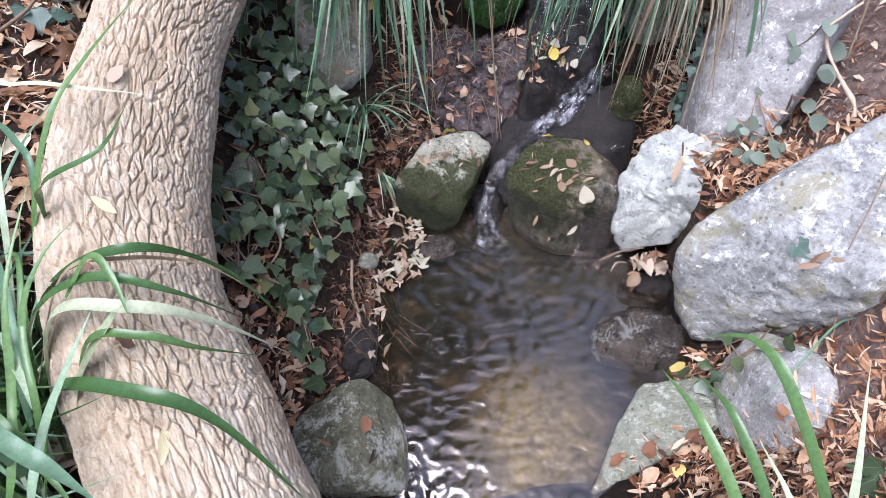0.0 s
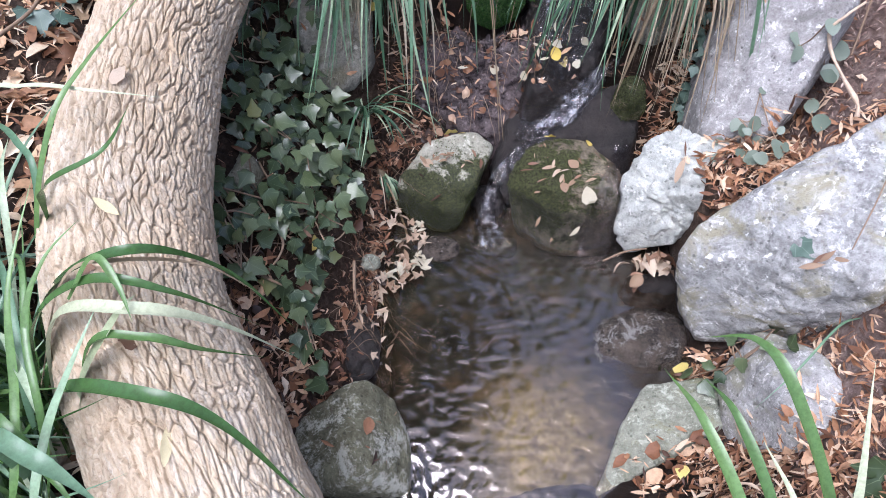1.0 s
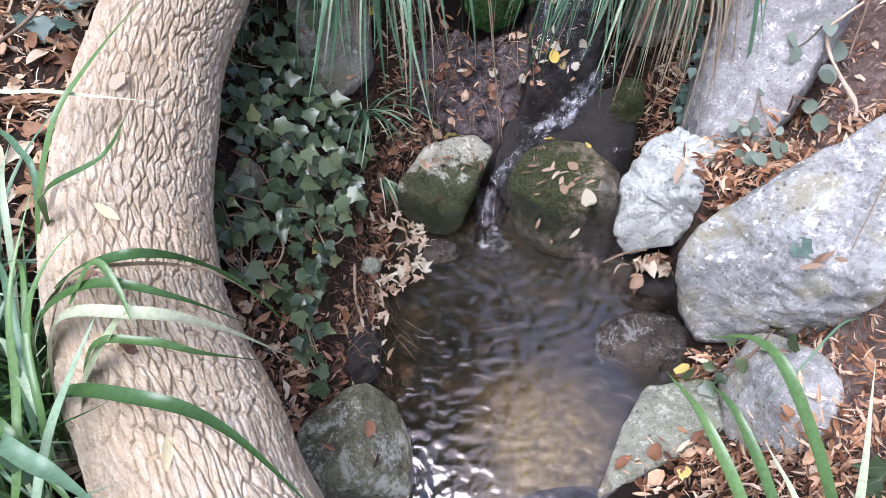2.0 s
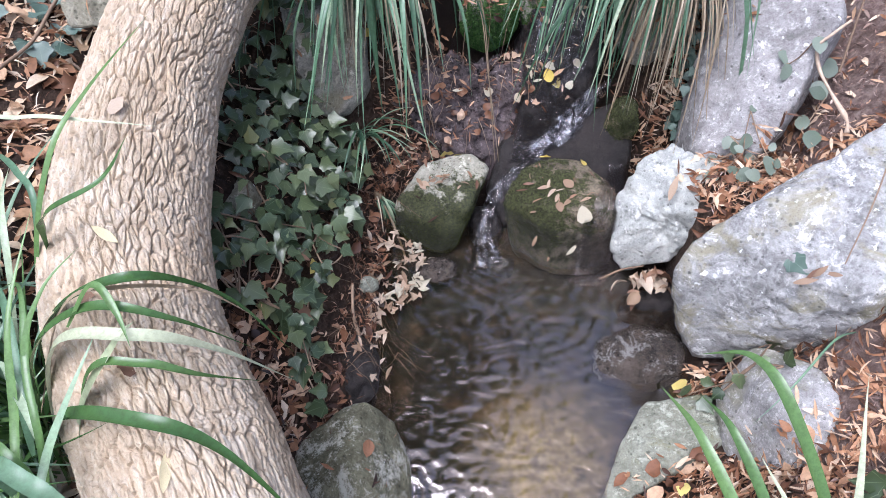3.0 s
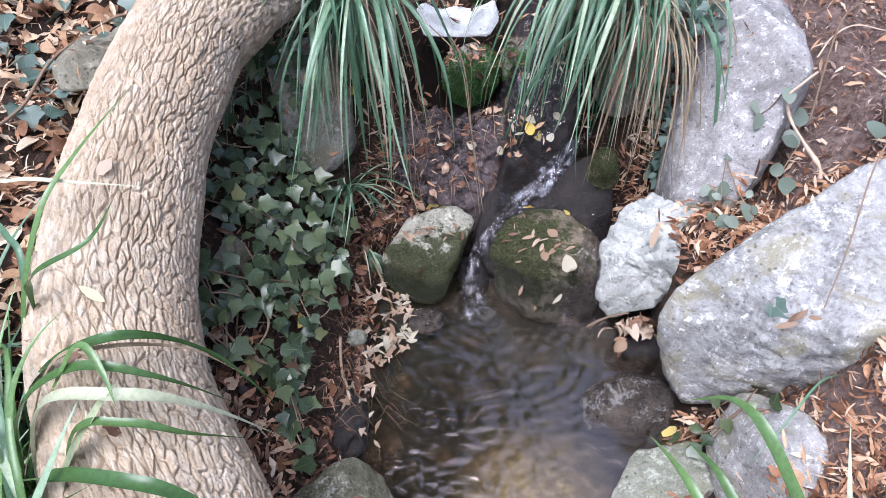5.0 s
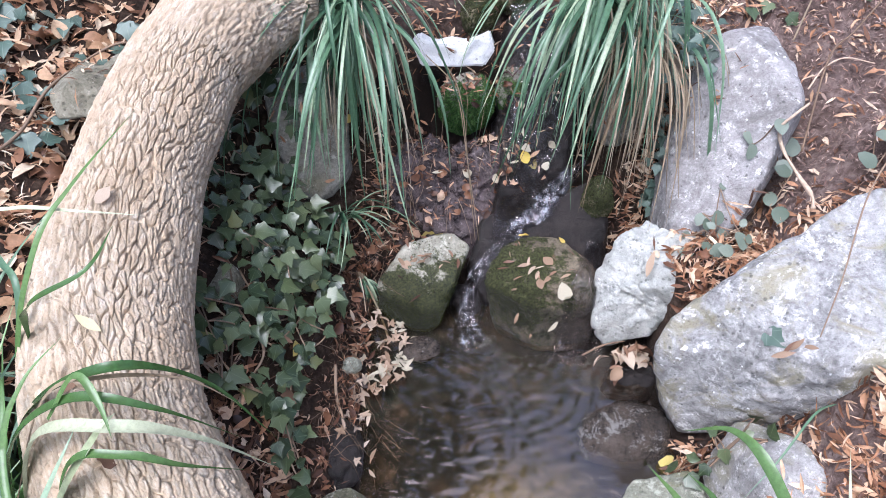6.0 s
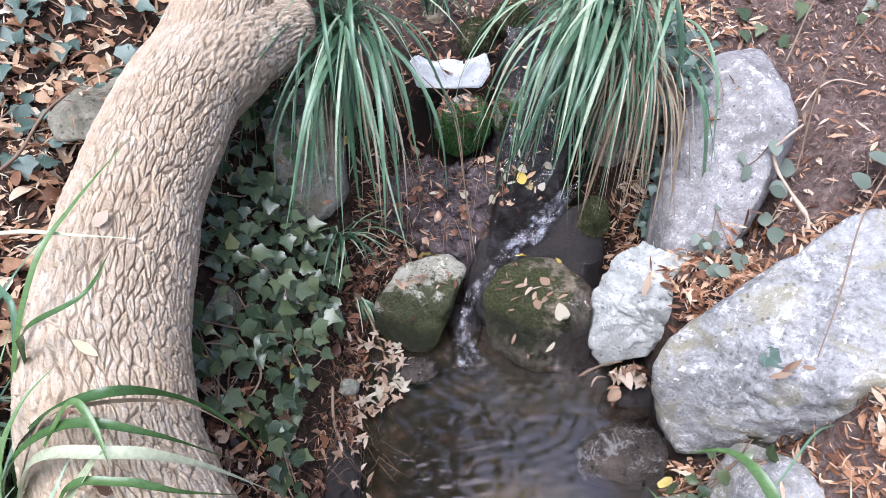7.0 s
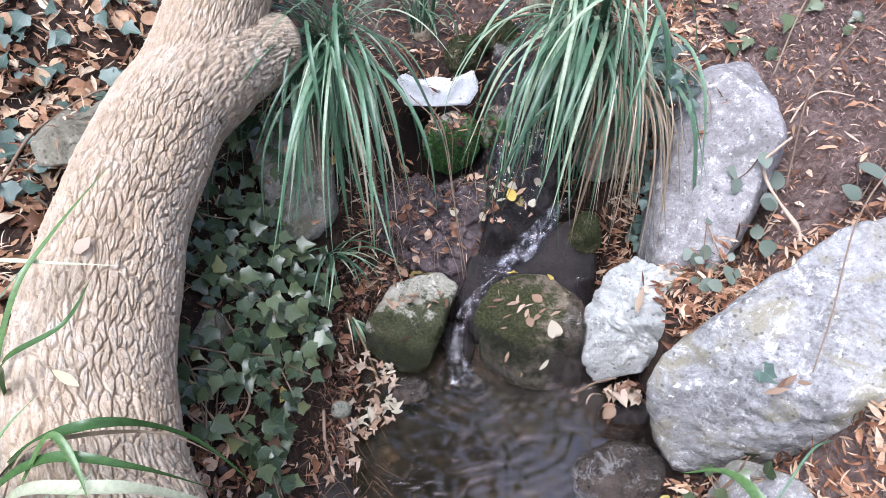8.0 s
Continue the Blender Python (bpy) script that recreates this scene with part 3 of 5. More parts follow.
STONES["lrock"] = boulder("boulder", [(-0.175, 1.19, 0.09), (-0.097, 1.292, 0.152), (0.004, 1.311, 0.162), (0.062, 1.277, 0.143), (-0.09, 1.115, -0.02), (0.011, 1.152, 0.128), (-0.172, 1.20, -0.02), (-0.03, 1.13, -0.02), (-0.114, 1.186, 0.148), (-0.10, 1.3, -0.06), (0.03, 1.3, -0.05)],
    M_LROCK, "rounded stone with pale top and dark mossy face", 6, 15, 0.008, 0.002, 4)
STONES["rrock"] = boulder("boulder", [(0.094, 1.191, 0.114), (0.168, 1.263, 0.172), (0.288, 1.287, 0.172), (0.380, 1.215, 0.133), (0.382, 1.117, 0.06), (0.226, 1.065, -0.03), (0.135, 1.13, -0.03), (0.35, 1.075, -0.03), (0.216, 1.119, 0.172), (0.307, 1.124, 0.163), (0.22, 1.3, -0.06), (0.36, 1.28, -0.05)],
    M_RROCK, "rounded olive stone covered in moss and fallen leaves", 6, 12, 0.011, 0.0025, 5)
STONES["rstone"] = boulder("stone", [(0.57, 0.735, 0.22), (0.515, 0.68, 0.12), (0.53, 0.53, 0.06), (0.605, 0.47, 0.2), (0.66, 0.585, 0.28), (0.645, 0.67, 0.275), (0.56, 0.6, 0.255), (0.7, 0.6, 0.1), (0.6, 0.72, 0.05)],
    M_FLECK, "violet-grey stone flecked with white on the leafy bank", 6, 9, 0.007, 0.0022, 16)
STONES["rstone2"] = boulder("stone", [(0.39, 0.70, 0.03), (0.51, 0.695, 0.08), (0.335, 0.60, 0.01), (0.27, 0.47, -0.02), (0.535, 0.60, 0.09), (0.37, 0.555, 0.035), (0.47, 0.57, 0.07), (0.32, 0.51, 0.005), (0.3, 0.5, -0.08), (0.5, 0.6, -0.08), (0.42, 0.72, -0.08)],
    M_OLIVE, "low greenish-grey stone sloping into the pool", 6, 16, 0.008, 0.0025, 7)
STONES["wet"] = boulder("stone", oval((0.415, 0.835, -0.02), (0.125, 0.085, 0.06), 14), M_WETGREY, "wet rounded brown stone half under water", 5, 8, 0.005, 0.001, 8)
STONES["fstone"] = boulder("stone", [(-0.205, 0.655, 0.08), (-0.315, 0.585, 0.06), (-0.325, 0.50, 0.05), (-0.27, 0.44, 0.04), (-0.10, 0.46, -0.02), (-0.105, 0.60, 0.02), (-0.135, 0.64, 0.04), (-0.20, 0.55, 0.125), (-0.17, 0.48, 0.09), (-0.2, 0.6, -0.08), (-0.15, 0.5, -0.1), (-0.29, 0.5, -0.05)],
    M_FSTONE, "round dark green stone blotched with grey lichen beside the outflow", 6, 8, 0.007, 0.002, 9)
STONES["ivyrock"] = boulder("boulder", [(-0.47, 1.54, 0.44), (-0.35, 1.57, 0.49), (-0.25, 1.45, 0.50), (-0.24, 1.40, 0.30), (-0.30, 1.345, 0.22), (-0.38, 1.34, 0.28), (-0.41, 1.38, 0.44), (-0.3, 1.6, 0.3), (-0.45, 1.5, 0.2), (-0.25, 1.5, 0.2)],
    M_BANKSTONE, "dull grey rounded boulder set into the ivy bank", 6, 10, 0.010, 0.0022, 10)
STONES["mossy"] = boulder("stone", oval((0.05, 1.53, 0.40), (0.072, 0.06, 0.09), 10, 15), M_MOSSY, "round stone under bright green moss beside the cascade", 5, 8, 0.008, 0.002, 11)
STONES["mossy2"] = boulder("stone", oval((0.165, 1.515, 0.44), (0.040, 0.04, 0.072), 30), M_MOSSY, "small squarish stone with green moss beside the cascade", 5, 12, 0.004, 0.0015, 12)
STONES["mossright"] = boulder("stone", oval((0.385, 1.36, 0.22), (0.042, 0.04, 0.085), 0, 12), M_MOSSDULL, "upright brown mossy stone beside the cascade", 5, 9, 0.006, 0.002, 14)
STONES["trunkstone"] = boulder("stone", oval((-0.475, 0.985, 0.30), (0.06, 0.065, 0.075), 0), M_SPOT, "dull rounded stone under the trunk among ivy", 5, 8, 0.005, 0.0015, 15)
STONES["leftstone"] = boulder("stone", [(-0.81, 1.235, 0.62), (-0.74, 1.235, 0.655), (-0.70, 1.22, 0.63), (-0.70, 1.20, 0.59), (-0.79, 1.19, 0.585), (-0.78, 1.35, 0.62), (-0.68, 1.33, 0.62), (-0.72, 1.3, 0.55)], M_SPOT, "angular brown-grey stone on the leaf-strewn bank", 5, 16, 0.004, 0.0015, 16)
STONES["leftstone2"] = boulder("stone", oval((-0.69, 1.36, 0.595), (0.06, 0.055, 0.035), 20), M_SPOT, "flat brown-grey stone under dry leaves by the trunk", 5, 12, 0.005, 0.0015, 17)
STONES["pebble"] = boulder("stone", oval((-0.222, 0.985, 0.03), (0.026, 0.022, 0.022), 20), M_OLIVE, "small olive stone among wet leaves", 4, 8, 0.003, 0.001, 18)
STONES["flat"] = boulder("stone", oval((-0.06, 1.06, -0.005), (0.055, 0.04, 0.03), 10), M_WETGREY, "flat wet stone at the pool's edge", 5, 8, 0.004, 0.001, 19)
STONES["back1"] = boulder("stone", oval((0.085, 1.70, 0.55), (0.05, 0.05, 0.05), 0), M_MOSSDULL, "mossy stone behind the white block", 5, 9, 0.005, 0.002, 20)
STONES["back2"] = boulder("stone", oval((0.18, 1.78, 0.56), (0.06, 0.05, 0.045), 0), M_MOSSDULL, "mossy stone in the upper stream", 5, 9, 0.005, 0.002, 21)
STONES["grassrock"] = boulder("stone", oval((0.43, 1.52, 0.38), (0.07, 0.06, 0.10), 0), M_BANKSTONE, "grey stone under the hanging sedge", 5, 9, 0.006, 0.002, 22)
STONES["ledge"] = boulder("boulder", [(-0.14, 1.40, 0.06), (0.14, 1.36, 0.06), (0.17, 1.42, 0.32), (0.02, 1.45, 0.30), (-0.14, 1.50, 0.26), (0.12, 1.55, 0.1), (-0.1, 1.55, 0.1), (0.1, 1.5, 0.33)], M_LEDGE, "dark wet earth-covered ledge beside the cascade", 6, 7, 0.040, 0.013, 23)
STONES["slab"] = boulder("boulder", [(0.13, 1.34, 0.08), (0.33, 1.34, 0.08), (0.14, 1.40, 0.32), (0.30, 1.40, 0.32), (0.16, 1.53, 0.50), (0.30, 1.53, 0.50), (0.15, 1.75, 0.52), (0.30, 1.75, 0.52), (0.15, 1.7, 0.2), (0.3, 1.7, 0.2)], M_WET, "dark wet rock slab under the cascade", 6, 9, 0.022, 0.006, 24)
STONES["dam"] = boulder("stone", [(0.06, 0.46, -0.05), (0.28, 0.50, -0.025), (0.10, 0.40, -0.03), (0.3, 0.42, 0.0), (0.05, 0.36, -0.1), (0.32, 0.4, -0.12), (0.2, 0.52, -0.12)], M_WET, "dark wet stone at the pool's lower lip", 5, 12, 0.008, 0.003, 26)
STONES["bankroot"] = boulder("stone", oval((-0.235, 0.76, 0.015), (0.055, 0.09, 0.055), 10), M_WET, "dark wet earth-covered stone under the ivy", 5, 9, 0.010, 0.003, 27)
# Two added black stones darken the gap and the bed below it.
STONES["gap"] = boulder("stone", oval((0.055, 1.215, -0.03), (0.05, 0.07, 0.06), 0), M_WET, "added black wet stone that darkens the gap under the small fall", 5, 9, 0.008, 0.003, 28)
STONES["splash"] = boulder("stone", oval((0.07, 1.11, -0.085), (0.10, 0.06, 0.045), 0), M_WET, "added black stone that darkens the bed under the splashing water", 5, 8, 0.004, 0.002, 29)
# Added black stone in place of the shade under the large boulder.
STONES["corner"] = boulder("stone", oval((0.455, 0.985, -0.045), (0.075, 0.045, 0.07), 10), M_WET, "added black stone standing in for shade in the hollow beside the pool", 5, 9, 0.010, 0.004, 30)
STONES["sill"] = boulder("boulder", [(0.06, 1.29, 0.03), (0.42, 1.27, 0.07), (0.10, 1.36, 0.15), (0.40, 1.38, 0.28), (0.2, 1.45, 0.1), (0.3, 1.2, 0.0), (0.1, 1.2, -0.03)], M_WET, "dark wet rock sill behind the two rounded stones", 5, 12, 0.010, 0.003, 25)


def broken_block(label, profile, y0, y1, lean, mat):
    """A split block with a hollowed upper edge: a profile in x and z, given depth, with chipped edges."""
    bm = bmesh.new()
    front = [bm.verts.new((x, y0 + lean * (z - profile[0][1]), z)) for x, z in profile]
    face = bm.faces.new(front)
    back = bmesh.ops.extrude_face_region(bm, geom=[face])["geom"]
    for k, vert in enumerate(e for e in back if isinstance(e, bmesh.types.BMVert)):
        vert.co.y += y1 - y0
        vert.co.z -= 0.012 * (k % 3)
    bmesh.ops.recalc_face_normals(bm, faces=bm.faces[:])
    bmesh.ops.bevel(bm, geom=bm.edges[:], offset=0.004, segments=2, affect="EDGES")
    bmesh.ops.triangulate(bm, faces=bm.faces[:])
    bmesh.ops.subdivide_edges(bm, edges=bm.edges[:], cuts=2, use_grid_fill=True)
    bmesh.ops.triangulate(bm, faces=bm.faces[:])
    bm.verts.index_update()
    v = np.array([p.co[:] for p in bm.verts])
    f = np.array([[q.index for q in p.verts] for p in bm.faces])
    bm.free()
    v = v + 0.0022 * np.stack([fbm(v * 45, 3, 51), fbm(v * 45, 3, 61), fbm(v * 45, 3, 71)], -1)
    centre = v.mean(0)
    me = mesh_of("stone", v - centre, f, smooth=False)
    ob = part("stone", me, mat)
    ob.location = centre
    SOLIDS.append(("stone", v, f))
    return tagged(ob, label, "stone")


broken_block("clean white angular stone block above the cascade", [(-0.082, 0.542), (-0.066, 0.566), (-0.028, 0.555), (0.018, 0.546), (0.048, 0.548), (0.068, 0.563), (0.108, 0.560), (0.118, 0.538), (0.092, 0.502), (0.02, 0.496), (-0.064, 0.500)], 1.553, 1.61, 0.25, M_WHITE)


# ---------------------------------------------------------------- tree trunk
TRUNK = spline([(-0.13, -0.12, 0.02, 0.20), (-0.20, 0.06, 0.25, 0.15), (-0.345, 0.305, 0.395, 0.138), (-0.415, 0.415, 0.44, 0.135), (-0.489, 0.55, 0.49, 0.130), (-0.536, 0.69, 0.535, 0.127), (-0.551, 0.86, 0.585, 0.122), (-0.549, 1.045, 0.625, 0.118), (-0.528, 1.21, 0.66, 0.116), (-0.486, 1.36, 0.70, 0.113), (-0.44, 1.50, 0.80, 0.105), (-0.40, 1.66, 1.0, 0.095), (-0.38, 1.8, 1.35, 0.09), (-0.40, 1.95, 1.9, 0.085), (-0.45, 2.2, 2.6, 0.075), (-0.5, 2.4, 3.3, 0.06)], 1150)
TRUNK = np.concatenate([spline(TRUNK[:640:8], 1300), TRUNK[640::3]])


def bark_relief(u, v):
    """Height of long interlaced plates with narrow furrows between, u round the stem and v along it, in metres."""
    zero = np.zeros_like(u)
    p = np.stack([u, v, zero], -1)
    wu = u + 0.0048 * smooth_noise(p * np.array([34, 17, 1]), 31) + 0.0022 * smooth_noise(p * np.array([110, 55, 1]), 32)
    wv = v + 0.008 * smooth_noise(p * np.array([42, 24, 1]), 33)
    d1, d2, who = cells(wu / 0.0120, wv / 0.044, 5)
    e1, e2, whose = cells(wu / 0.0080, wv / 0.019, 15)
    fade = 0.5 + 0.5 * smooth_noise(p * np.array([30, 14, 1]) + 3.3, 34)
    plate = ease(0.01, 0.22, d2 - d1 + 0.03 * fade)
    scale = ease(0.0, 0.25, e2 - e1)
    height = plate * (0.58 + 0.22 * who + 0.17 * scale + 0.10 * whose)
    return 0.0086 * height + 0.0005 * smooth_noise(p * np.array([260, 90, 1]), 35) + 0.0003 * smooth_noise(p * np.array([520, 300, 1]), 38)


def stem(name, path, sides, mat, parent, label="", knots=()):
    p, rad = path[:, :3], path[:, 3]
    step = np.linalg.norm(np.diff(p, axis=0), axis=1)
    along = np.concatenate([[0], np.cumsum(step)])
    tangent = unit(np.gradient(p, axis=0))
    a = unit(np.cross(tangent, np.array([0.0, 0.0, 1.0]) + 0 * tangent))
    b = np.cross(a, tangent)
    even = np.linspace(0, 2 * np.pi, sides, endpoint=False)
    ang = even + 0.45 * np.cos(even)
    ring = np.cos(ang)[None, :, None] * a[:, None] + np.sin(ang)[None, :, None] * b[:, None]
    u = (ang[None] * 0.13 + 0 * along[:, None])
    v = along[:, None] + 0 * u
    fu = np.abs(u - np.pi * 0.13)
    relief = bark_relief(fu.ravel(), v.ravel()).reshape(u.shape)
    lump = 0.006 * smooth_noise((p[:, None] + 0.1 * ring).reshape(-1, 3) * 9, 41).reshape(u.shape)
    r = rad[:, None] - 0.0095 + relief + lump
    for kv, ka, kr, kh in knots:
        r = r + kh * np.exp(-((along[:, None] - kv) ** 2 + (0.13 * np.angle(np.exp(1j * (ang[None] - ka)))) ** 2) / kr**2)
    verts = p[:, None] + r[..., None] * ring
    faces = grid_faces(len(p), sides, wrap=True).tolist()
    faces += [list(range(sides))[::-1], list(range((len(p) - 1) * sides, len(p) * sides))]
    return part(name, mesh_of(name, verts.reshape(-1, 3), faces, np.stack([fu.ravel(), v.ravel()], -1)), mat, parent, label), verts.reshape(-1, 3), faces


tree = tagged(new("tree"), "leaning tree trunk with pale deeply furrowed bark", "tree")
trunk, trunk_v, trunk_f = stem("trunk", TRUNK, 440, M_BARK, tree)
limb_path = spline([(-0.555, 1.16, 0.645, 0.105), (-0.51, 1.28, 0.675, 0.116), (-0.45, 1.375, 0.695, 0.108), (-0.39, 1.43, 0.70, 0.092), (-0.335, 1.465, 0.70, 0.075), (-0.305, 1.48, 0.695, 0.058), (-0.292, 1.487, 0.692, 0.02)], 150)
stem("limb_stub", limb_path, 200, M_BARK, tree, "short broken limb stub with furrowed bark")


def unseen_crown(parent, gen):
    """Unseen limbs and leaves high overhead, with sky gaps, added to darken pool reflections."""
    leaf_at = []
    for k in range(50):
        a = gen.uniform(0, 2 * np.pi)
        middle, reach = np.array([-1.0, 3.4, 4.4]), 1.4
        end = middle + np.array([reach * np.cos(a) * gen.uniform(0.05, 1), reach * np.sin(a) * gen.uniform(0.05, 1), gen.uniform(-0.6, 0.6)])
        start = np.array([-0.47, 2.3, 2.8]) + np.array([-0.03, 0.1, 0.4]) * gen.uniform(0, 1)
        path = spline([start, start * 0.5 + end * 0.5 + np.array([0, 0, 0.25]), end], 24)
        v, f = tube(path, np.linspace(0.03, 0.006, 24), 7)
        part("limb", mesh_of("limb", v, f), M_TWIG, parent)
        for _ in range(15):
            clump = path[gen.randint(9, 24)] + gen.normal(0, 0.16, 3)
            leaf_at.append(clump + gen.normal(0, 0.15, (70, 3)))
    at = np.concatenate(leaf_at)
    n = len(at)
    up = unit(gen.normal(0, 1, (n, 3)) + np.array([0, 0, 0.8]))
    side = unit(np.cross(up, gen.normal(0, 1, (n, 3))))
    fwd = np.cross(side, up)
    s = gen.uniform(0.038, 0.062, (n, 1))
    v = np.stack([at - fwd * s, at - side * s * 0.5 - up * 0.006, at + fwd * s, at + side * s * 0.5 - up * 0.006], 1).reshape(-1, 3)
    q = np.arange(n)[:, None] * 4
    f = np.concatenate([q + np.array([0, 1, 2]), q + np.array([0, 2, 3])])
    part("crown", mesh_of("crown", v, f, smooth=False), M_UNSEEN_LEAF, parent, "unseen green crown with gaps of sky, added to darken the pool's reflection")


# Out of view: this crown only shapes what the pool reflects.
unseen_crown(tree, np.random.RandomState(5))

# ---------------------------------------------------------------- resting surface queries
from mathutils import bvhtree
all_v, all_f, owner = [], [], []
base = 0
for who, (nm, v, f) in enumerate(SOLIDS):
    keep = f
    if nm == "ground":
        c = v[f].mean(1)
        keep = f[(np.abs(c[:, 0]) < 1.7) & (c[:, 1] > -0.2) & (c[:, 1] < 3.2)]
    all_v.append(v)
    all_f += (keep + base).tolist()
    owner += [who] * len(keep)
    base += len(v)
TREE = bvhtree.BVHTree.FromPolygons(np.concatenate(all_v).tolist(), all_f)
TRUNK_TREE = bvhtree.BVHTree.FromPolygons(trunk_v.tolist(), [f for f in trunk_f[:1290 * 440]])


def rest(x, y, tree_q=TREE):
    """Where something let fall at x, y comes to rest: place, normal, and what it lies on."""
    hit, normal, index, _ = tree_q.ray_cast(Vector((x, y, 3.0)), Vector((0, 0, -1)))
    if hit is None:
        return None, None, None
    if normal.z < 0:
        normal = -normal
    return hit, normal, owner[index] if tree_q is TREE else -1


# ---------------------------------------------------------------- water
def pool_mesh():
    x, y = np.meshgrid(np.arange(-0.32, 0.56, 0.0032), np.arange(0.12, 1.2, 0.0032))
    brink = np.interp(x, [-0.10, 0.02, 0.16], [0.0, 0.06, 0.15])
    z = np.interp(y + brink, [0.1, 0.40, 0.52, 0.60], [-0.045, -0.013, -0.003, 0.0])
    p = np.stack([x.ravel(), y.ravel(), 0 * x.ravel()], -1)
    ring = np.hypot(x - 0.08, y - 1.10).ravel()
    calm = 0.0007 * np.sin(ring * 190 + 6 * smooth_noise(p * 8, 3)) * np.exp(-ring * 1.2) * (0.6 + 0.5 * smooth_noise(p * 14, 5))
    calm = calm + 0.0005 * smooth_noise(p * np.array([38, 70, 1]) + 1.1 * smooth_noise(p * 16, 28)[:, None], 27) + 0.0009 * fbm(p * np.array([22, 34, 1]) + 0.8 * smooth_noise(p * 24, 8)[:, None], 2, 7)
    rapid = ease(0.60, 0.44, y.ravel()) * (0.22 + 0.78 * ease(0.08, -0.06, x.ravel()))
    rush = rapid * 0.0034 * fbm(p * np.array([60, 36, 1]) + 0.8 * smooth_noise(p * 20, 18)[:, None], 3, 9)
    v = np.stack([x.ravel(), y.ravel(), z.ravel() + calm * (1 + rapid) + rush], -1)
    f = grid_faces(x.shape[0], x.shape[1])
    mid_f = v[f].mean(1)
    f = f[ground_height(mid_f[:, 0], mid_f[:, 1]) < mid_f[:, 2] + 0.025]
    used = np.unique(f)
    back = np.zeros(len(v), int)
    back[used] = np.arange(len(used))
    return mesh_of("pool_water", v[used], back[f])


water = part("water", pool_mesh(), M_POOL)
water.visible_shadow = False
tagged(water, "shallow brown pool of clear rippling stream water", "water", kind="structure")


def cascade(name, path, mat, label, lift=0.006, seed=0, n=90, across=26, sink=0.03):
    """A sheet of running water that lies on the rock; path rows: x, y, z, width."""
    p = spline(path, n)
    tangent = unit(np.gradient(p[:, :2], axis=0))
    side = np.stack([tangent[:, 1], -tangent[:, 0]], -1)
    s = np.linspace(-0.5, 0.5, across)
    wob = 1 + 0.25 * smooth_noise(np.stack([np.linspace(0, 9, n), np.zeros(n), np.zeros(n)], -1), seed)
    xy = p[:, None, :2] + side[:, None] * (s[None, :, None] * (p[:, 3] * wob)[:, None, None])
    z = np.empty((n, across))
    for i in range(n):
        for j in range(across):
            hit, _, _ = rest(float(xy[i, j, 0]), float(xy[i, j, 1]))
            low = hit.z if hit else p[i, 2]
            z[i, j] = np.clip(low + lift, p[i, 2] - sink, p[i, 2] + 0.035)
    for _ in range(3):
        z[1:-1] = (z[:-2] + 2 * z[1:-1] + z[2:]) / 4
        z[:, 1:-1] = (z[:, :-2] + 2 * z[:, 1:-1] + z[:, 2:]) / 4
    along = np.concatenate([[0], np.cumsum(np.linalg.norm(np.diff(p[:, :3], axis=0), axis=1))])
    q = np.stack(np.broadcast_arrays(s[None] * 14 + 0 * along[:, None], along[:, None] * 5, 0 * z), -1).reshape(-1, 3)
    z = z + 0.005 * fbm(q, 3, seed + 2).reshape(z.shape) + 0.004 * (1 - (2 * s[None]) ** 2) - 0.012 * np.abs(2 * s[None]) ** 6
    v = np.concatenate([xy, z[..., None]], -1).reshape(-1, 3)
    uv = np.stack(np.broadcast_arrays(s[None] * p[:, 3:4], along[:, None] + 0 * s[None]), -1).reshape(-1, 2)
    ob = part(name, mesh_of(name, v, grid_faces(n, across), uv), mat)
    ob.visible_shadow = False
    return tagged(ob, label, "water", kind="structure")


cascade("water", [(0.22, 2.1, 0.66, 0.10), (0.22, 1.80, 0.565, 0.12), (0.225, 1.62, 0.535, 0.13), (0.225, 1.53, 0.51, 0.13), (0.215, 1.43, 0.385, 0.15), (0.215, 1.37, 0.24, 0.16), (0.22, 1.33, 0.15, 0.17)], M_FALL, "thin sheet of water sliding down dark rock", seed=1)
cascade("water", [(0.345, 1.41, 0.32, 0.02), (0.315, 1.39, 0.29, 0.035), (0.28, 1.37, 0.25, 0.045), (0.24, 1.35, 0.205, 0.045), (0.20, 1.335, 0.175, 0.04), (0.17, 1.32, 0.15, 0.035)], M_TONGUE, "white tongue of water rushing off the dark rock", 0.010, seed=14, n=50, sink=0.004)
cascade("water", [(0.19, 1.33, 0.165, 0.04), (0.15, 1.305, 0.135, 0.04), (0.11, 1.28, 0.105, 0.035), (0.08, 1.25, 0.085, 0.035), (0.06, 1.20, 0.055, 0.045), (0.055, 1.14, 0.014, 0.06), (0.06, 1.11, 0.008, 0.075), (0.065, 1.08, 0.006, 0.085), (0.07, 1.06, 0.002, 0.07)], M_FOAM, "white foaming water falling between two rounded stones", 0.008, seed=4, sink=0.008)
cascade("water", [(0.30, 1.36, 0.13, 0.05), (0.37, 1.32, 0.115, 0.08), (0.405, 1.26, 0.085, 0.06), (0.40, 1.18, 0.05, 0.05), (0.375, 1.10, 0.015, 0.06), (0.36, 1.06, 0.002, 0.07)], M_FALL, "thin dark water running down beside the mossy stone", seed=7)

cascade("water", [(0.365, 1.24, 0.14, 0.04), (0.345, 1.17, 0.15, 0.06), (0.33, 1.12, 0.13, 0.08), (0.315, 1.085, 0.06, 0.10), (0.30, 1.055, 0.002, 0.12)], M_FALL, "thin film of water sliding over the olive stone", 0.004, seed=11)


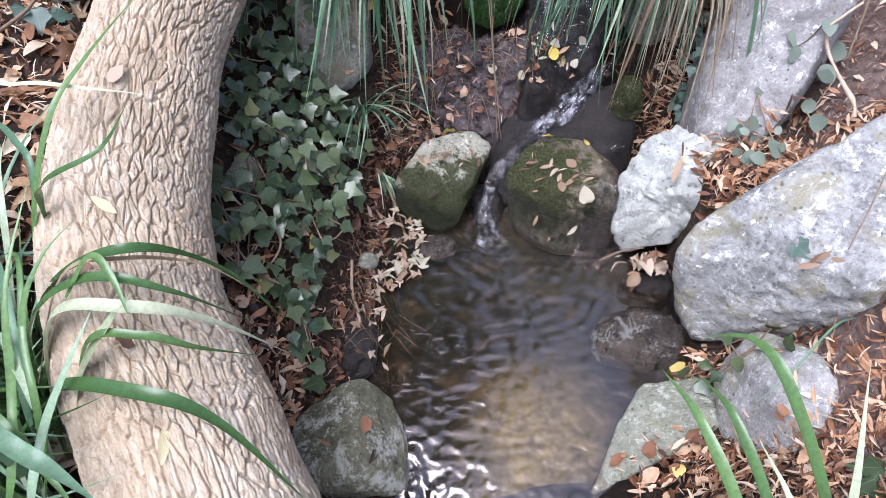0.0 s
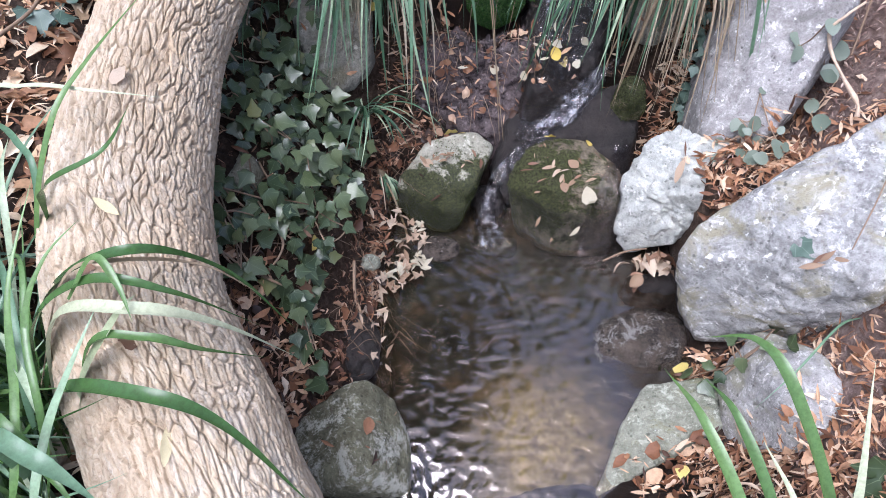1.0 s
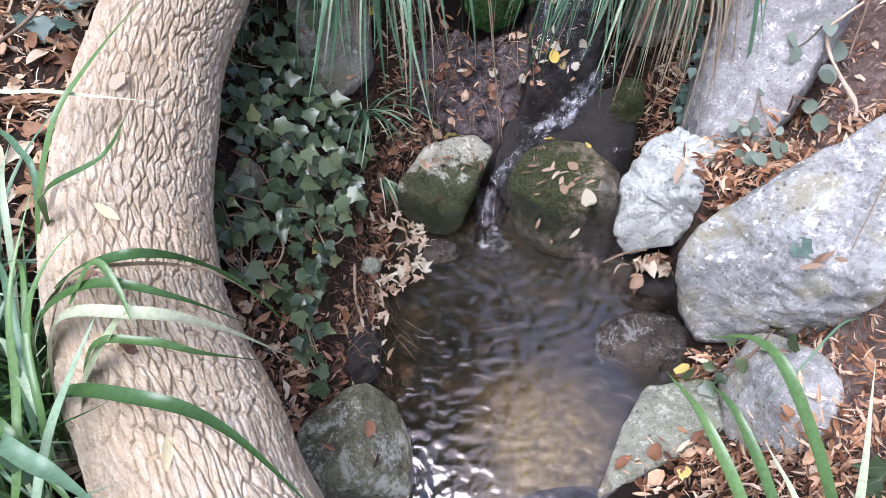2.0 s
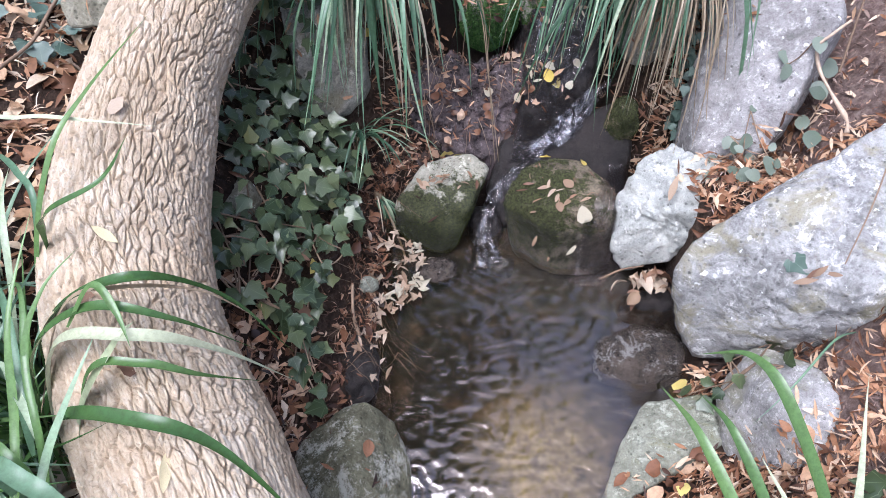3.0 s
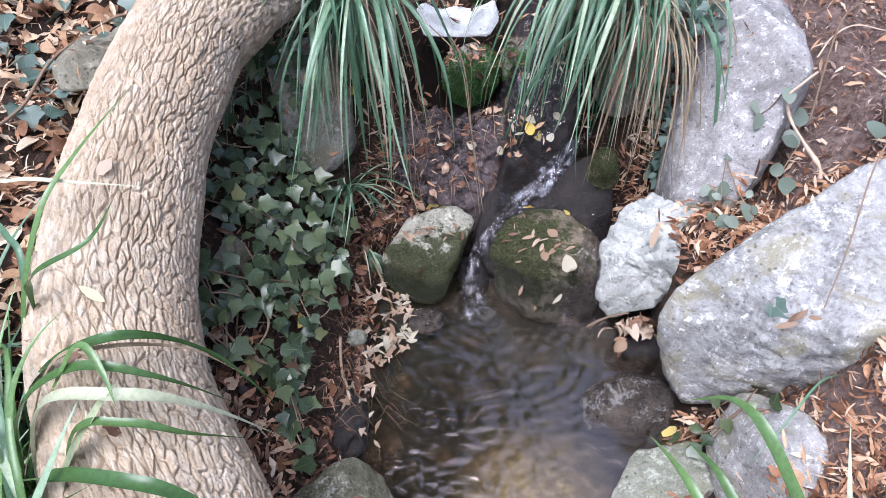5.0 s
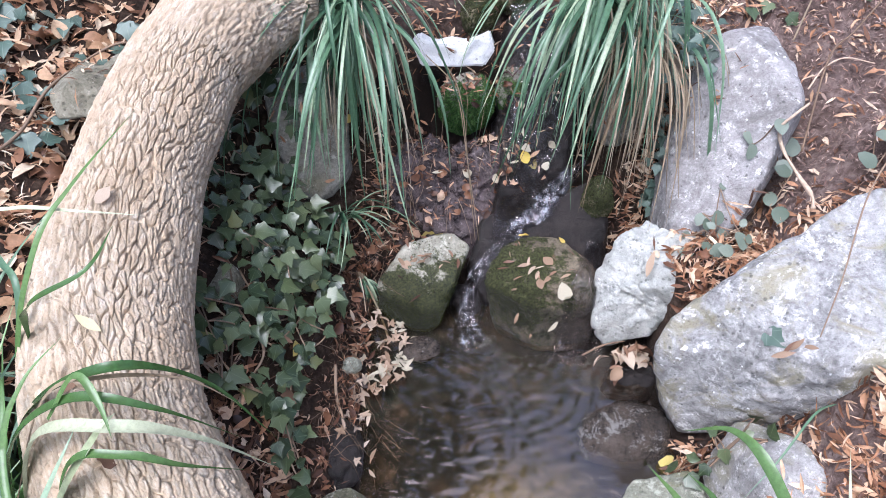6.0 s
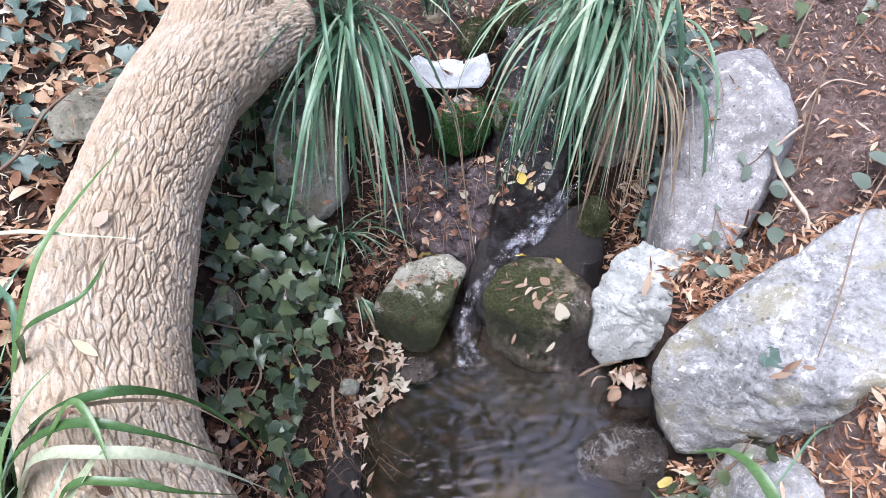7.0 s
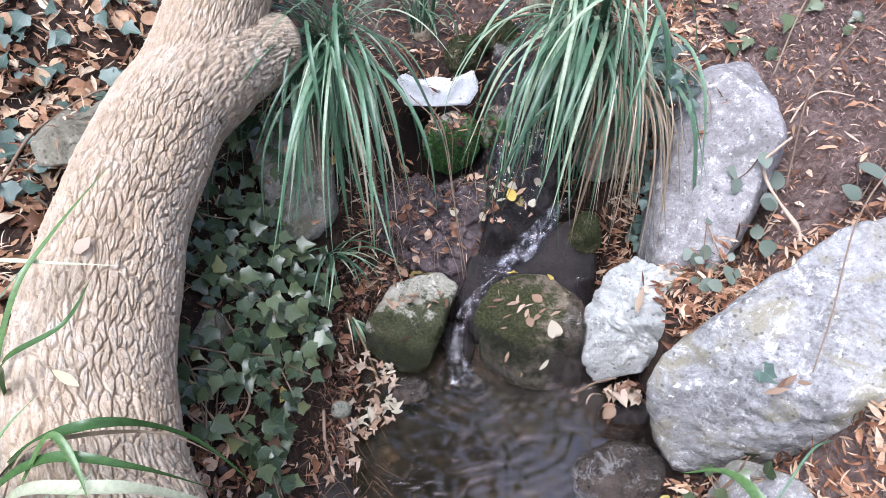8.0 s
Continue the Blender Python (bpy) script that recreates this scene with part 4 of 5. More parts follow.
# ---------------------------------------------------------------- leaf shapes
def leaf_mesh(name, outline, fold=0.15, curl=0.2, wave=0.0, seed=0):
    """A leaf from its half outline (across, along), base at the origin, tip along +y, one unit long."""
    rng = random.Random(seed)
    half = np.asarray(outline, float)
    n = len(half)
    mids = np.stack([np.zeros(n), half[:, 1]], -1)
    v2 = np.concatenate([mids, half * [1, 1], half * [-1, 1]])
    x, y = v2[:, 0], v2[:, 1]
    z = fold * np.abs(x) - curl * (y - 0.4) ** 2 + curl * 0.16 + wave * np.sin(y * 11 + rng.random() * 6) * np.abs(x) * np.where(x > 0, 1, -0.8)
    z = z + rng.uniform(-0.25, 0.25) * x * y
    f = []
    for i in range(n - 1):
        f += [[i, i + 1, n + i + 1, n + i], [i + 1, i, 2 * n + i, 2 * n + i + 1]]
    return mesh_of(name, np.stack([x, y, z], -1), f, v2)


LANCE = [(0.01, 0.0), (0.07, 0.12), (0.13, 0.35), (0.135, 0.55), (0.08, 0.8), (0.0, 1.0)]
OVAL = [(0.02, 0.0), (0.22, 0.1), (0.36, 0.32), (0.36, 0.55), (0.22, 0.82), (0.0, 1.0)]
HEART = [(0.02, 0.06), (0.25, 0.0), (0.42, 0.2), (0.40, 0.5), (0.2, 0.82), (0.0, 1.0)]
IVY = [(0.02, 0.06), (0.20, -0.06), (0.37, 0.02), (0.38, 0.15), (0.52, 0.30), (0.40, 0.42), (0.26, 0.52), (0.14, 0.77), (0.0, 1.0)]
STAR = [(0.015, 0.04), (0.20, -0.06), (0.30, 0.0), (0.11, 0.13), (0.33, 0.36), (0.44, 0.54), (0.26, 0.46), (0.09, 0.33), (0.11, 0.55), (0.07, 0.8), (0.0, 1.0)]
MAPLE = [(0.015, 0.05), (0.14, -0.02), (0.30, 0.04), (0.24, 0.18), (0.42, 0.40), (0.27, 0.42), (0.18, 0.50), (0.16, 0.72), (0.0, 1.0)]


def placed(scale, at, tip, normal):
    """A pose for a leaf of that length with its base at a place, its tip one way and its face another."""
    z = Vector(normal).normalized()
    y = (Vector(tip) - z * Vector(tip).dot(z))
    y = y.normalized() if y.length > 1e-4 else z.orthogonal().normalized()
    x = y.cross(z)
    m = Matrix((x, y, z)).transposed().to_4x4()
    return Matrix.Translation(at) @ m @ Matrix.Scale(scale, 4)


def ivy_plant(label, area, count, size, lift, rng, mat=M_IVY, droop=0.5, clearance=0.6, ground_only=False):
    """Ivy creeping over a bank: stems and single leaves. area: a test for x, y and its bounds."""
    inside, (x0, x1, y0, y1) = area
    plant = tagged(new("ivy_plant"), label, "ivy")
    kinds = [leaf_mesh("ivy_leaf", IVY, 0.12 + 0.05 * k, 0.25 * (k % 3), 0.1, k) for k in range(5)]
    for k in kinds:
        k.materials.append(mat)
    spots, tries = [], 0
    while len(spots) < count and tries < count * 60:
        tries += 1
        x, y = rng.uniform(x0, x1), rng.uniform(y0, y1)
        if rng.random() > inside(x, y):
            continue
        hit, n, on = rest(x, y)
        if hit is None or (ground_only and on != 0):
            continue
        s = rng.uniform(*size)
        out = n * 0.7 + Vector((0.1, -0.45, 0.55)) + Vector((rng.gauss(0, 0.5), rng.gauss(0, 0.45), rng.gauss(0, 0.25)))
        at = hit + n * rng.uniform(*lift) + Vector((0, 0, 0.004))
        if any((at - q).length < s * clearance for q in spots):
            continue
        spots.append(at)
        down = Vector((n.x, n.y, 0)) * droop + Vector((rng.gauss(0, 0.5), rng.gauss(-0.3, 0.5), -0.35))
        leaf = part("leaf", rng.choice(kinds), None, plant)
        leaf.matrix_basis = placed(s, at, down, out)
    for _ in range(max(3, count // 22)):
        a = rng.choice(spots)
        pts = [a]
        for _ in range(5):
            near = [q for q in spots if 0.02 < (q - pts[-1]).length < 0.14] or spots
            pts.append(rng.choice(near))
        path = spline([tuple(q - Vector((0, 0, 0.012))) for q in pts], 40)
        v, f = tube(path, np.linspace(0.0022, 0.0012, 40), 6)
        part("stem", mesh_of("stem", v, f), M_TWIG, plant)
    return plant


rng = random.Random(11)


def main_patch(x, y):
    right = np.interp(y, [0.60, 0.70, 0.95, 1.15, 1.32, 1.5], [-0.31, -0.315, -0.32, -0.29, -0.31, -0.36])
    if x > right or math.hypot(x + 0.50, y - 0.985) < 0.052 or x < np.interp(y, [0.6, 0.65, 0.76, 0.82], [-0.285, -0.33, -0.42, -0.7]):
        return 0.0
    return 1.0 if y < 1.18 else 0.8


ivy_plant("dark green ivy trailing thickly down the bank", (main_patch, (-0.56, -0.2, 0.60, 1.5)), 450, (0.024, 0.047), (0.008, 0.08), rng, clearance=0.34)
ivy_plant("scattered ivy leaves among dry litter on the bank", (lambda x, y: 1.0 if y > 1.36 + 0.2 * math.sin(x * 9) else 0.06, (-1.2, -0.62, 1.1, 2.1)), 170, (0.03, 0.055), (0.01, 0.04), rng, mat=M_IVYBLUE, ground_only=True)
ivy_plant("grey-green ivy hanging beside the leaning boulder", (lambda x, y: 1.0, (0.51, 0.64, 1.42, 1.72)), 190, (0.022, 0.036), (0.01, 0.13), rng, clearance=0.45, mat=M_IVYBLUE)
ivy_plant("dull ivy spread over the far slope", (lambda x, y: 1.0, (0.75, 1.5, 1.65, 2.3)), 70, (0.035, 0.055), (0.005, 0.03), rng, ground_only=True)
ivy_plant("dark ivy leaves on the near bank", (lambda x, y: 1.0, (0.60, 0.80, 0.30, 0.46)), 14, (0.04, 0.055), (0.01, 0.05), rng)
ivy_plant("a few ivy leaves at the boulder's foot", (lambda x, y: 1.0, (0.47, 0.60, 0.66, 0.735)), 9, (0.028, 0.04), (0.004, 0.02), rng)


# ---------------------------------------------------------------- sedges
def blade_mesh(path, width, seed=0):
    """A folded grass blade along a path, tapering to its tip."""
    n = len(path)
    tangent = unit(np.gradient(path, axis=0))
    side = np.cross(tangent, np.array([0.0, 0.0, 1.0]))
    weak = np.linalg.norm(side, axis=1) < 0.25
    first = side[~weak][0] if (~weak).any() else np.array([0.0, 1.0, 0.0])
    side[weak] = first
    side = unit(side)
    for _ in range(4):
        side[1:-1] = unit(side[:-2] + side[1:-1] + side[2:])
    up = np.cross(side, tangent)
    s = np.linspace(0, 1, n)
    w = width * 0.5 * np.minimum(1, (0.55 + 2.2 * s)) * np.clip((1 - s) * 2.4, 0.02, 1)
    left, right = path - side * w[:, None] + up * w[:, None] * 0.5, path + side * w[:, None] + up * w[:, None] * 0.5
    v = np.stack([left, path, right], 1).reshape(-1, 3)
    return mesh_of("blade", v, grid_faces(n, 3))


def arching(length, start, end, bend, sway, n=18):
    """A path that leaves at the elevation start (degrees), droops to end within the share bend of its length."""
    s = np.linspace(0, 1, n)
    e = np.radians(start + (end - start) * ease(0, bend, s))
    az = np.radians(sway) * s
    step = length / (n - 1)
    d = np.stack([np.cos(e) * np.cos(az), np.cos(e) * np.sin(az), np.sin(e)], -1) * step
    return np.vstack([[0, 0, 0], np.cumsum(d[:-1], axis=0)])


def blade_kinds(count, mat, length, start, end, bend, width, rng):
    out = []
    for k in range(count):
        path = arching(rng.uniform(*length), rng.uniform(*start), rng.uniform(*end), rng.uniform(*bend), rng.uniform(-45, 45))
        me = blade_mesh(path, rng.uniform(*width), k)
        me.materials.append(mat)
        out.append(me)
    return out


def tussock(label, centre, spread, sets, rng):
    """A clump of sedge. sets: kinds of blade, how many, and the mean and spread of their bearing in degrees."""
    hit, _, _ = rest(centre[0], centre[1])
    base_z = hit.z
    plant = tagged(new("sedge_tussock"), label, "sedge")
    centre = (centre[0], centre[1], min(centre[2], base_z + (0.15 if spread > 0.03 else 0.012)))
    plant.location = (centre[0], centre[1], base_z)
    crown = part("crown", mesh_of("crown", *mound(spread, centre[2] - base_z + 0.02)), M_BLADEDRY, plant, "matted brown crown of old leaf bases")
    for kinds, count, bearing, fan in sets:
        for _ in range(count):
            r, a = spread * math.sqrt(rng.random()), rng.uniform(0, 6.283)
            ob = part("blade", rng.choice(kinds), None, plant)
            ob.matrix_basis = Matrix.Translation((r * math.cos(a), r * math.sin(a), centre[2] - base_z)) @ Matrix.Rotation(radians(rng.gauss(bearing, fan)), 4, "Z") @ Matrix.Scale(rng.uniform(0.85, 1.22), 4)
    return plant


def mound(radius, height):
    d, f = ICO[4]
    r = 1 + 0.18 * fbm(d * 4, 3, 2)
    return d * r[:, None] * np.array([radius * 1.1, radius * 1.1, height * 0.9]), f


green_long = blade_kinds(40, M_BLADE, (0.26, 0.62), (15, 88), (-86, -52), (0.25, 1.0), (0.005, 0.0105), rng)
green_mid = blade_kinds(12, M_BLADE, (0.26, 0.42), (30, 75), (-80, -35), (0.6, 1.0), (0.004, 0.007), rng)
dry_long = blade_kinds(18, M_BLADEDRY, (0.24, 0.58), (-10, 65), (-86, -52), (0.2, 0.8), (0.0025, 0.006), rng)
upright = blade_kinds(14, M_BLADE, (0.25, 0.48), (62, 88), (-50, 25), (0.9, 1.3), (0.004, 0.007), rng)
fine_short = blade_kinds(10, M_BLADE, (0.15, 0.27), (50, 80), (-70, -20), (0.8, 1.0), (0.004, 0.006), rng)
fresh = blade_kinds(18, M_BLADEFRESH, (0.28, 0.5), (50, 88), (-30, 50), (0.8, 1.2), (0.004, 0.009), rng)
deep = blade_kinds(14, M_BLADE, (0.3, 0.5), (45, 85), (-40, 30), (0.8, 1.2), (0.005, 0.011), rng)

tussock("large sedge tussock with long green blades hanging over the bank", (-0.235, 1.60, 0.61), 0.05, [(green_long, 100, -102, 24), (upright, 34, -110, 62), (green_mid, 36, -110, 60), (dry_long, 44, -78, 24)], random.Random(3))
tussock("large sedge tussock with green and straw-coloured hanging blades", (0.395, 1.68, 0.68), 0.075, [(green_long, 115, -110, 22), (upright, 26, -120, 45), (green_mid, 30, -120, 45), (dry_long, 44, -90, 30)], random.Random(8))
tussock("old sedge with mostly straw-brown hanging blades", (0.475, 1.56, 0.60), 0.04, [(dry_long, 72, -96, 20), (green_long, 20, -100, 25)], rng)
tussock("small tuft of thin green sedge on the bank", (-0.275, 1.37, 0.24), 0.016, [(fine_short, 26, -70, 75)], rng)
tussock("small drooping tuft of yellowing sedge", (-0.225, 1.27, 0.18), 0.012, [(blade_kinds(6, M_BLADE, (0.14, 0.22), (-10, 30), (-88, -70), (0.3, 0.5), (0.005, 0.008), rng), 9, -65, 18), (dry_long, 2, -70, 15)], rng)
tussock("fresh green sedge growing beside the trunk", (-0.70, 0.46, 0.30), 0.075, [(fresh, 110, 195, 52), (deep, 70, 205, 52), (dry_long, 10, 195, 50)], rng)
tall = blade_kinds(16, M_BLADEFRESH, (0.32, 0.6), (66, 86), (-10, 60), (0.8, 1.4), (0.006, 0.012), rng)
tall_blue = blade_kinds(12, M_BLADE, (0.32, 0.6), (62, 86), (-20, 50), (0.8, 1.4), (0.007, 0.013), rng)
tussock("upright sedge with broad green blades close beside the trunk", (-0.715, 0.53, 0.34), 0.05, [(tall, 34, 165, 42), (tall_blue, 30, 175, 45), (dry_long, 6, 160, 40)], random.Random(31))
tussock("tall blue-green sedge growing behind the trunk", (-0.82, 0.62, 0.36), 0.06, [(deep, 60, 215, 55), (fresh, 34, 205, 55)], rng)
tussock("long green sedge at the path side of the trunk", (-0.74, 0.34, 0.28), 0.06, [(fresh, 70, 205, 60), (deep, 40, 200, 60)], random.Random(21))
tussock("dark green sedge beside the trunk's foot", (-0.64, 0.28, 0.26), 0.06, [(deep, 48, 190, 48), (fresh, 30, 195, 48)], rng)


def single_blades(label, blades):
    """Long blades with a course of their own, in one plant."""
    plant = tagged(new("sedge_plant"), label, "sedge")
    for points, width, mat in blades:
        part("blade", blade_mesh(spline(points, 36), width), mat, plant)
    return plant


single_blades("long sedge blades arching across the trunk", [
    ([(-0.66, 0.50, 0.33), (-0.60, 0.53, 0.55), (-0.435, 0.517, 0.70), (-0.351, 0.58, 0.575), (-0.275, 0.585, 0.41)], 0.017, M_BLADEFRESH),
    ([(-0.66, 0.46, 0.33), (-0.58, 0.47, 0.58), (-0.473, 0.482, 0.685), (-0.375, 0.484, 0.665), (-0.302, 0.531, 0.51)], 0.015, M_BLADEFRESH),
    ([(-0.64, 0.44, 0.33), (-0.538, 0.465, 0.61), (-0.411, 0.451, 0.675), (-0.33, 0.478, 0.60), (-0.26, 0.52, 0.44)], 0.018, M_BLADEPALE),
    ([(-0.62, 0.40, 0.30), (-0.53, 0.392, 0.555), (-0.388, 0.361, 0.632), (-0.298, 0.348, 0.58), (-0.20, 0.30, 0.43)], 0.019, M_BLADEFRESH),
    ([(-0.56, 0.36, 0.32), (-0.50, 0.395, 0.555), (-0.431, 0.446, 0.665), (-0.41, 0.47, 0.68)], 0.014, M_BLADEPALE),
    ([(-0.55, 0.38, 0.40), (-0.475, 0.425, 0.62), (-0.40, 0.43, 0.645), (-0.34, 0.44, 0.60), (-0.29, 0.50, 0.47)], 0.012, M_BLADEFRESH),
    ([(-0.66, 0.52, 0.35), (-0.607, 0.626, 0.60), (-0.567, 0.616, 0.70), (-0.483, 0.643, 0.745), (-0.478, 0.735, 0.74)], 0.013, M_BLADEFRESH),
    ([(-0.66, 0.55, 0.35), (-0.63, 0.62, 0.58), (-0.585, 0.71, 0.72), (-0.55, 0.80, 0.76), (-0.50, 0.96, 0.78)], 0.011, M_BLADEFRESH),
    ([(-0.80, 0.70, 0.40), (-0.74, 0.78, 0.68), (-0.64, 0.77, 0.735), (-0.53, 0.755, 0.745), (-0.442, 0.759, 0.735)], 0.009, M_BLADEPALE),
    ([(-0.62, 0.45, 0.45), (-0.52, 0.50, 0.655), (-0.44, 0.515, 0.685), (-0.36, 0.55, 0.63), (-0.30, 0.56, 0.55)], 0.007, M_BLADEDRY),
    ([(-0.70, 0.27, 0.26), (-0.594, 0.283, 0.449), (-0.60, 0.399, 0.53), (-0.61, 0.508, 0.62), (-0.60, 0.645, 0.69)], 0.013, M_BLADEFRESH),
    ([(-0.62, 0.28, 0.28), (-0.548, 0.335, 0.493), (-0.57, 0.454, 0.61), (-0.55, 0.522, 0.665), (-0.511, 0.576, 0.69)], 0.010, M_BLADEFRESH),
    ([(-0.62, 0.36, 0.29), (-0.56, 0.375, 0.52), (-0.60, 0.43, 0.55), (-0.643, 0.477, 0.545), (-0.70, 0.50, 0.50)], 0.011, M_BLADE),
    ([(-0.64, 0.36, 0.29), (-0.60, 0.402, 0.49), (-0.635, 0.496, 0.54), (-0.683, 0.585, 0.556), (-0.74, 0.64, 0.54)], 0.014, M_BLADE),
    ([(-0.70, 0.55, 0.36), (-0.638, 0.681, 0.62), (-0.674, 0.738, 0.655), (-0.733, 0.788, 0.643), (-0.80, 0.83, 0.60)], 0.010, M_BLADE),
    ([(-0.72, 0.52, 0.34), (-0.67, 0.605, 0.57), (-0.692, 0.695, 0.63), (-0.72, 0.779, 0.622)], 0.011, M_BLADE),
    ([(-0.62, 0.33, 0.30), (-0.56, 0.315, 0.585), (-0.499, 0.287, 0.618), (-0.46, 0.271, 0.60), (-0.42, 0.25, 0.56)], 0.022, M_BLADE),
    ([(-0.66, 0.36, 0.30), (-0.585, 0.346, 0.575), (-0.529, 0.312, 0.60), (-0.475, 0.272, 0.60), (-0.44, 0.239, 0.57)], 0.016, M_BLADEFRESH),
    ([(-0.60, 0.22, 0.26), (-0.522, 0.255, 0.519), (-0.512, 0.329, 0.575), (-0.486, 0.397, 0.625), (-0.46, 0.471, 0.665)], 0.013, M_BLADE),
    ([(-0.64, 0.30, 0.28), (-0.548, 0.348, 0.519), (-0.565, 0.432, 0.60), (-0.60, 0.54, 0.635), (-0.655, 0.571, 0.60)], 0.010, M_BLADEFRESH),
    ([(-0.50, 0.47, 0.66), (-0.46, 0.50, 0.71), (-0.425, 0.47, 0.70), (-0.405, 0.435, 0.675)], 0.010, M_BLADEFRESH),
])
single_blades("long green sedge blades rising over the leafy bank", [
    ([(0.47, 0.20, 0.12), (0.42, 0.29, 0.34), (0.351, 0.439, 0.43), (0.318, 0.555, 0.385)], 0.020, M_BLADEFRESH),
    ([(0.50, 0.20, 0.12), (0.45, 0.30, 0.36), (0.39, 0.437, 0.455), (0.365, 0.525, 0.42)], 0.018, M_BLADEFRESH),
    ([(0.58, 0.20, 0.12), (0.53, 0.32, 0.36), (0.456, 0.461, 0.50), (0.418, 0.539, 0.51), (0.365, 0.575, 0.455)], 0.021, M_BLADEFRESH),
    ([(0.53, 0.20, 0.12), (0.518, 0.30, 0.42), (0.517, 0.465, 0.605)], 0.015, M_BLADEPALE),
    ([(0.52, 0.22, 0.12), (0.485, 0.32, 0.36), (0.44, 0.44, 0.405)], 0.012, M_BLADEPALE),
    ([(0.70, 0.70, 0.33), (0.63, 0.655, 0.37), (0.55, 0.58, 0.345), (0.48, 0.525, 0.30)], 0.004, M_BLADE),
])


tussock("small green sedge tuft behind the white block", (-0.02, 1.82, 0.62), 0.03, [(upright, 22, -90, 80), (fine_short, 20, -90, 90)], random.Random(41))
tussock("small sedge tuft beside the upper stream", (0.30, 1.95, 0.66), 0.03, [(upright, 18, -90, 80), (fine_short, 18, -90, 90), (dry_long, 6, -90, 40)], random.Random(43))


# ---------------------------------------------------------------- brambles, sticks and twigs
def bramble(label, spots, rng):
    """Low shoot with rounded leaves; spots: x, y, height over what lies below, leaf length."""
    plant = tagged(new("bramble"), label, "bramble")
    kinds = [leaf_mesh("leaflet", OVAL, 0.1, 0.2, 0.15, 60 + k) for k in range(4)]
    tops = []
    for x, y, h, s in spots:
        hit, n, _ = rest(x, y)
        at = hit + Vector((0, 0, h))
        tops.append(at)
        leaf = part("leaf", rng.choice(kinds), M_BRAMBLE, plant)
        leaf.matrix_basis = placed(s * 0.82, at, (rng.gauss(0, 1), rng.gauss(-0.2, 1), -0.1), (rng.gauss(0, 0.25), rng.gauss(-0.5, 0.25), 0.9))
    for a, b in zip(tops[:-1], tops[1:]):
        mid_p = (a + b) / 2 - Vector((0, 0, 0.012))
        v, f = tube(spline([tuple(a), tuple(mid_p), tuple(b)], 14), np.full(14, 0.0014), 6)
        part("stem", mesh_of("stem", v, f), M_TWIG, plant)
    return plant


bramble("low bramble shoot with grey-green rounded leaves between boulders",
        [(0.60, 1.15, 0.03, 0.05), (0.57, 1.17, 0.03, 0.04), (0.62, 1.09, 0.04, 0.055), (0.585, 1.07, 0.03, 0.05), (0.545, 1.08, 0.02, 0.05), (0.53, 1.11, 0.015, 0.04), (0.60, 1.04, 0.03, 0.045), (0.565, 1.12, 0.04, 0.04), (0.53, 1.15, 0.01, 0.035), (0.575, 1.14, 0.035, 0.03), (0.555, 1.05, 0.02, 0.03), (0.615, 1.13, 0.03, 0.034), (0.635, 1.06, 0.035, 0.03), (0.60, 1.19, 0.02, 0.03), (0.575, 1.10, 0.045, 0.028), (0.525, 1.075, 0.02, 0.028), (0.64, 1.12, 0.03, 0.028)], rng)
bramble("bramble shoot with pale rounded leaves beside the stick",
        [(0.648, 1.27, 0.01, 0.05), (0.66, 1.235, 0.01, 0.045), (0.70, 1.25, 0.02, 0.05), (0.735, 1.25, 0.05, 0.055), (0.775, 1.27, 0.05, 0.06), (0.76, 1.22, 0.04, 0.05), (0.72, 1.18, 0.04, 0.05), (0.735, 1.16, 0.03, 0.06)], rng)
bramble("ivy-like shoot with large bluish leaves on the slope", [(0.87, 1.185, 0.07, 0.075), (0.855, 1.115, 0.06, 0.055), (0.95, 1.22, 0.06, 0.06), (0.91, 1.13, 0.05, 0.05)], rng)


def stick(name, label, points, r0, r1, mat, knobby=0.0, category="stick"):
    path = spline(points, 60)
    rad = np.linspace(r0, r1, 60) * (1 + knobby * smooth_noise(np.stack([np.linspace(0, 14, 60), np.zeros(60), np.zeros(60)], -1), 3))
    v, f = tube(path, rad, 9)
    return tagged(part(name, mesh_of(name, v, f), mat), label, category)


stick("stick", "pale crooked dry stick lying on the slope", [(0.745, 1.243, 0.603), (0.716, 1.235, 0.575), (0.70, 1.233, 0.545), (0.713, 1.212, 0.507), (0.735, 1.164, 0.482), (0.758, 1.117, 0.46), (0.762, 1.101, 0.44)], 0.0028, 0.0046, M_STICK, 0.35)
stick("stem", "thin brown dry stem leaning over the grey boulder", [(0.655, 0.769, 0.438), (0.697, 0.847, 0.505), (0.755, 0.966, 0.58), (0.815, 1.044, 0.62), (0.87, 1.09, 0.64)], 0.0012, 0.0020, M_TWIG, 0.1, "twig")
stick("twig", "bent dry twig on the far slope", [(0.764, 1.227, 0.49), (0.854, 1.422, 0.60), (0.918, 1.473, 0.645), (1.037, 1.573, 0.74)], 0.0026, 0.0018, M_TWIG, 0.2)
stick("twig", "forked pale twig on the far slope", [(0.80, 1.361, 0.56), (0.841, 1.405, 0.585), (0.885, 1.416, 0.605), (0.937, 1.386, 0.61)], 0.0022, 0.0014, M_STICK, 0.2)
stick("twig", "long thin dry stalk arching over the far slope", [(0.80, 1.50, 0.60), (0.88, 1.62, 0.72), (0.97, 1.70, 0.80), (1.10, 1.74, 0.84)], 0.0022, 0.0012, M_BLADEDRY, 0.2, "stalk")
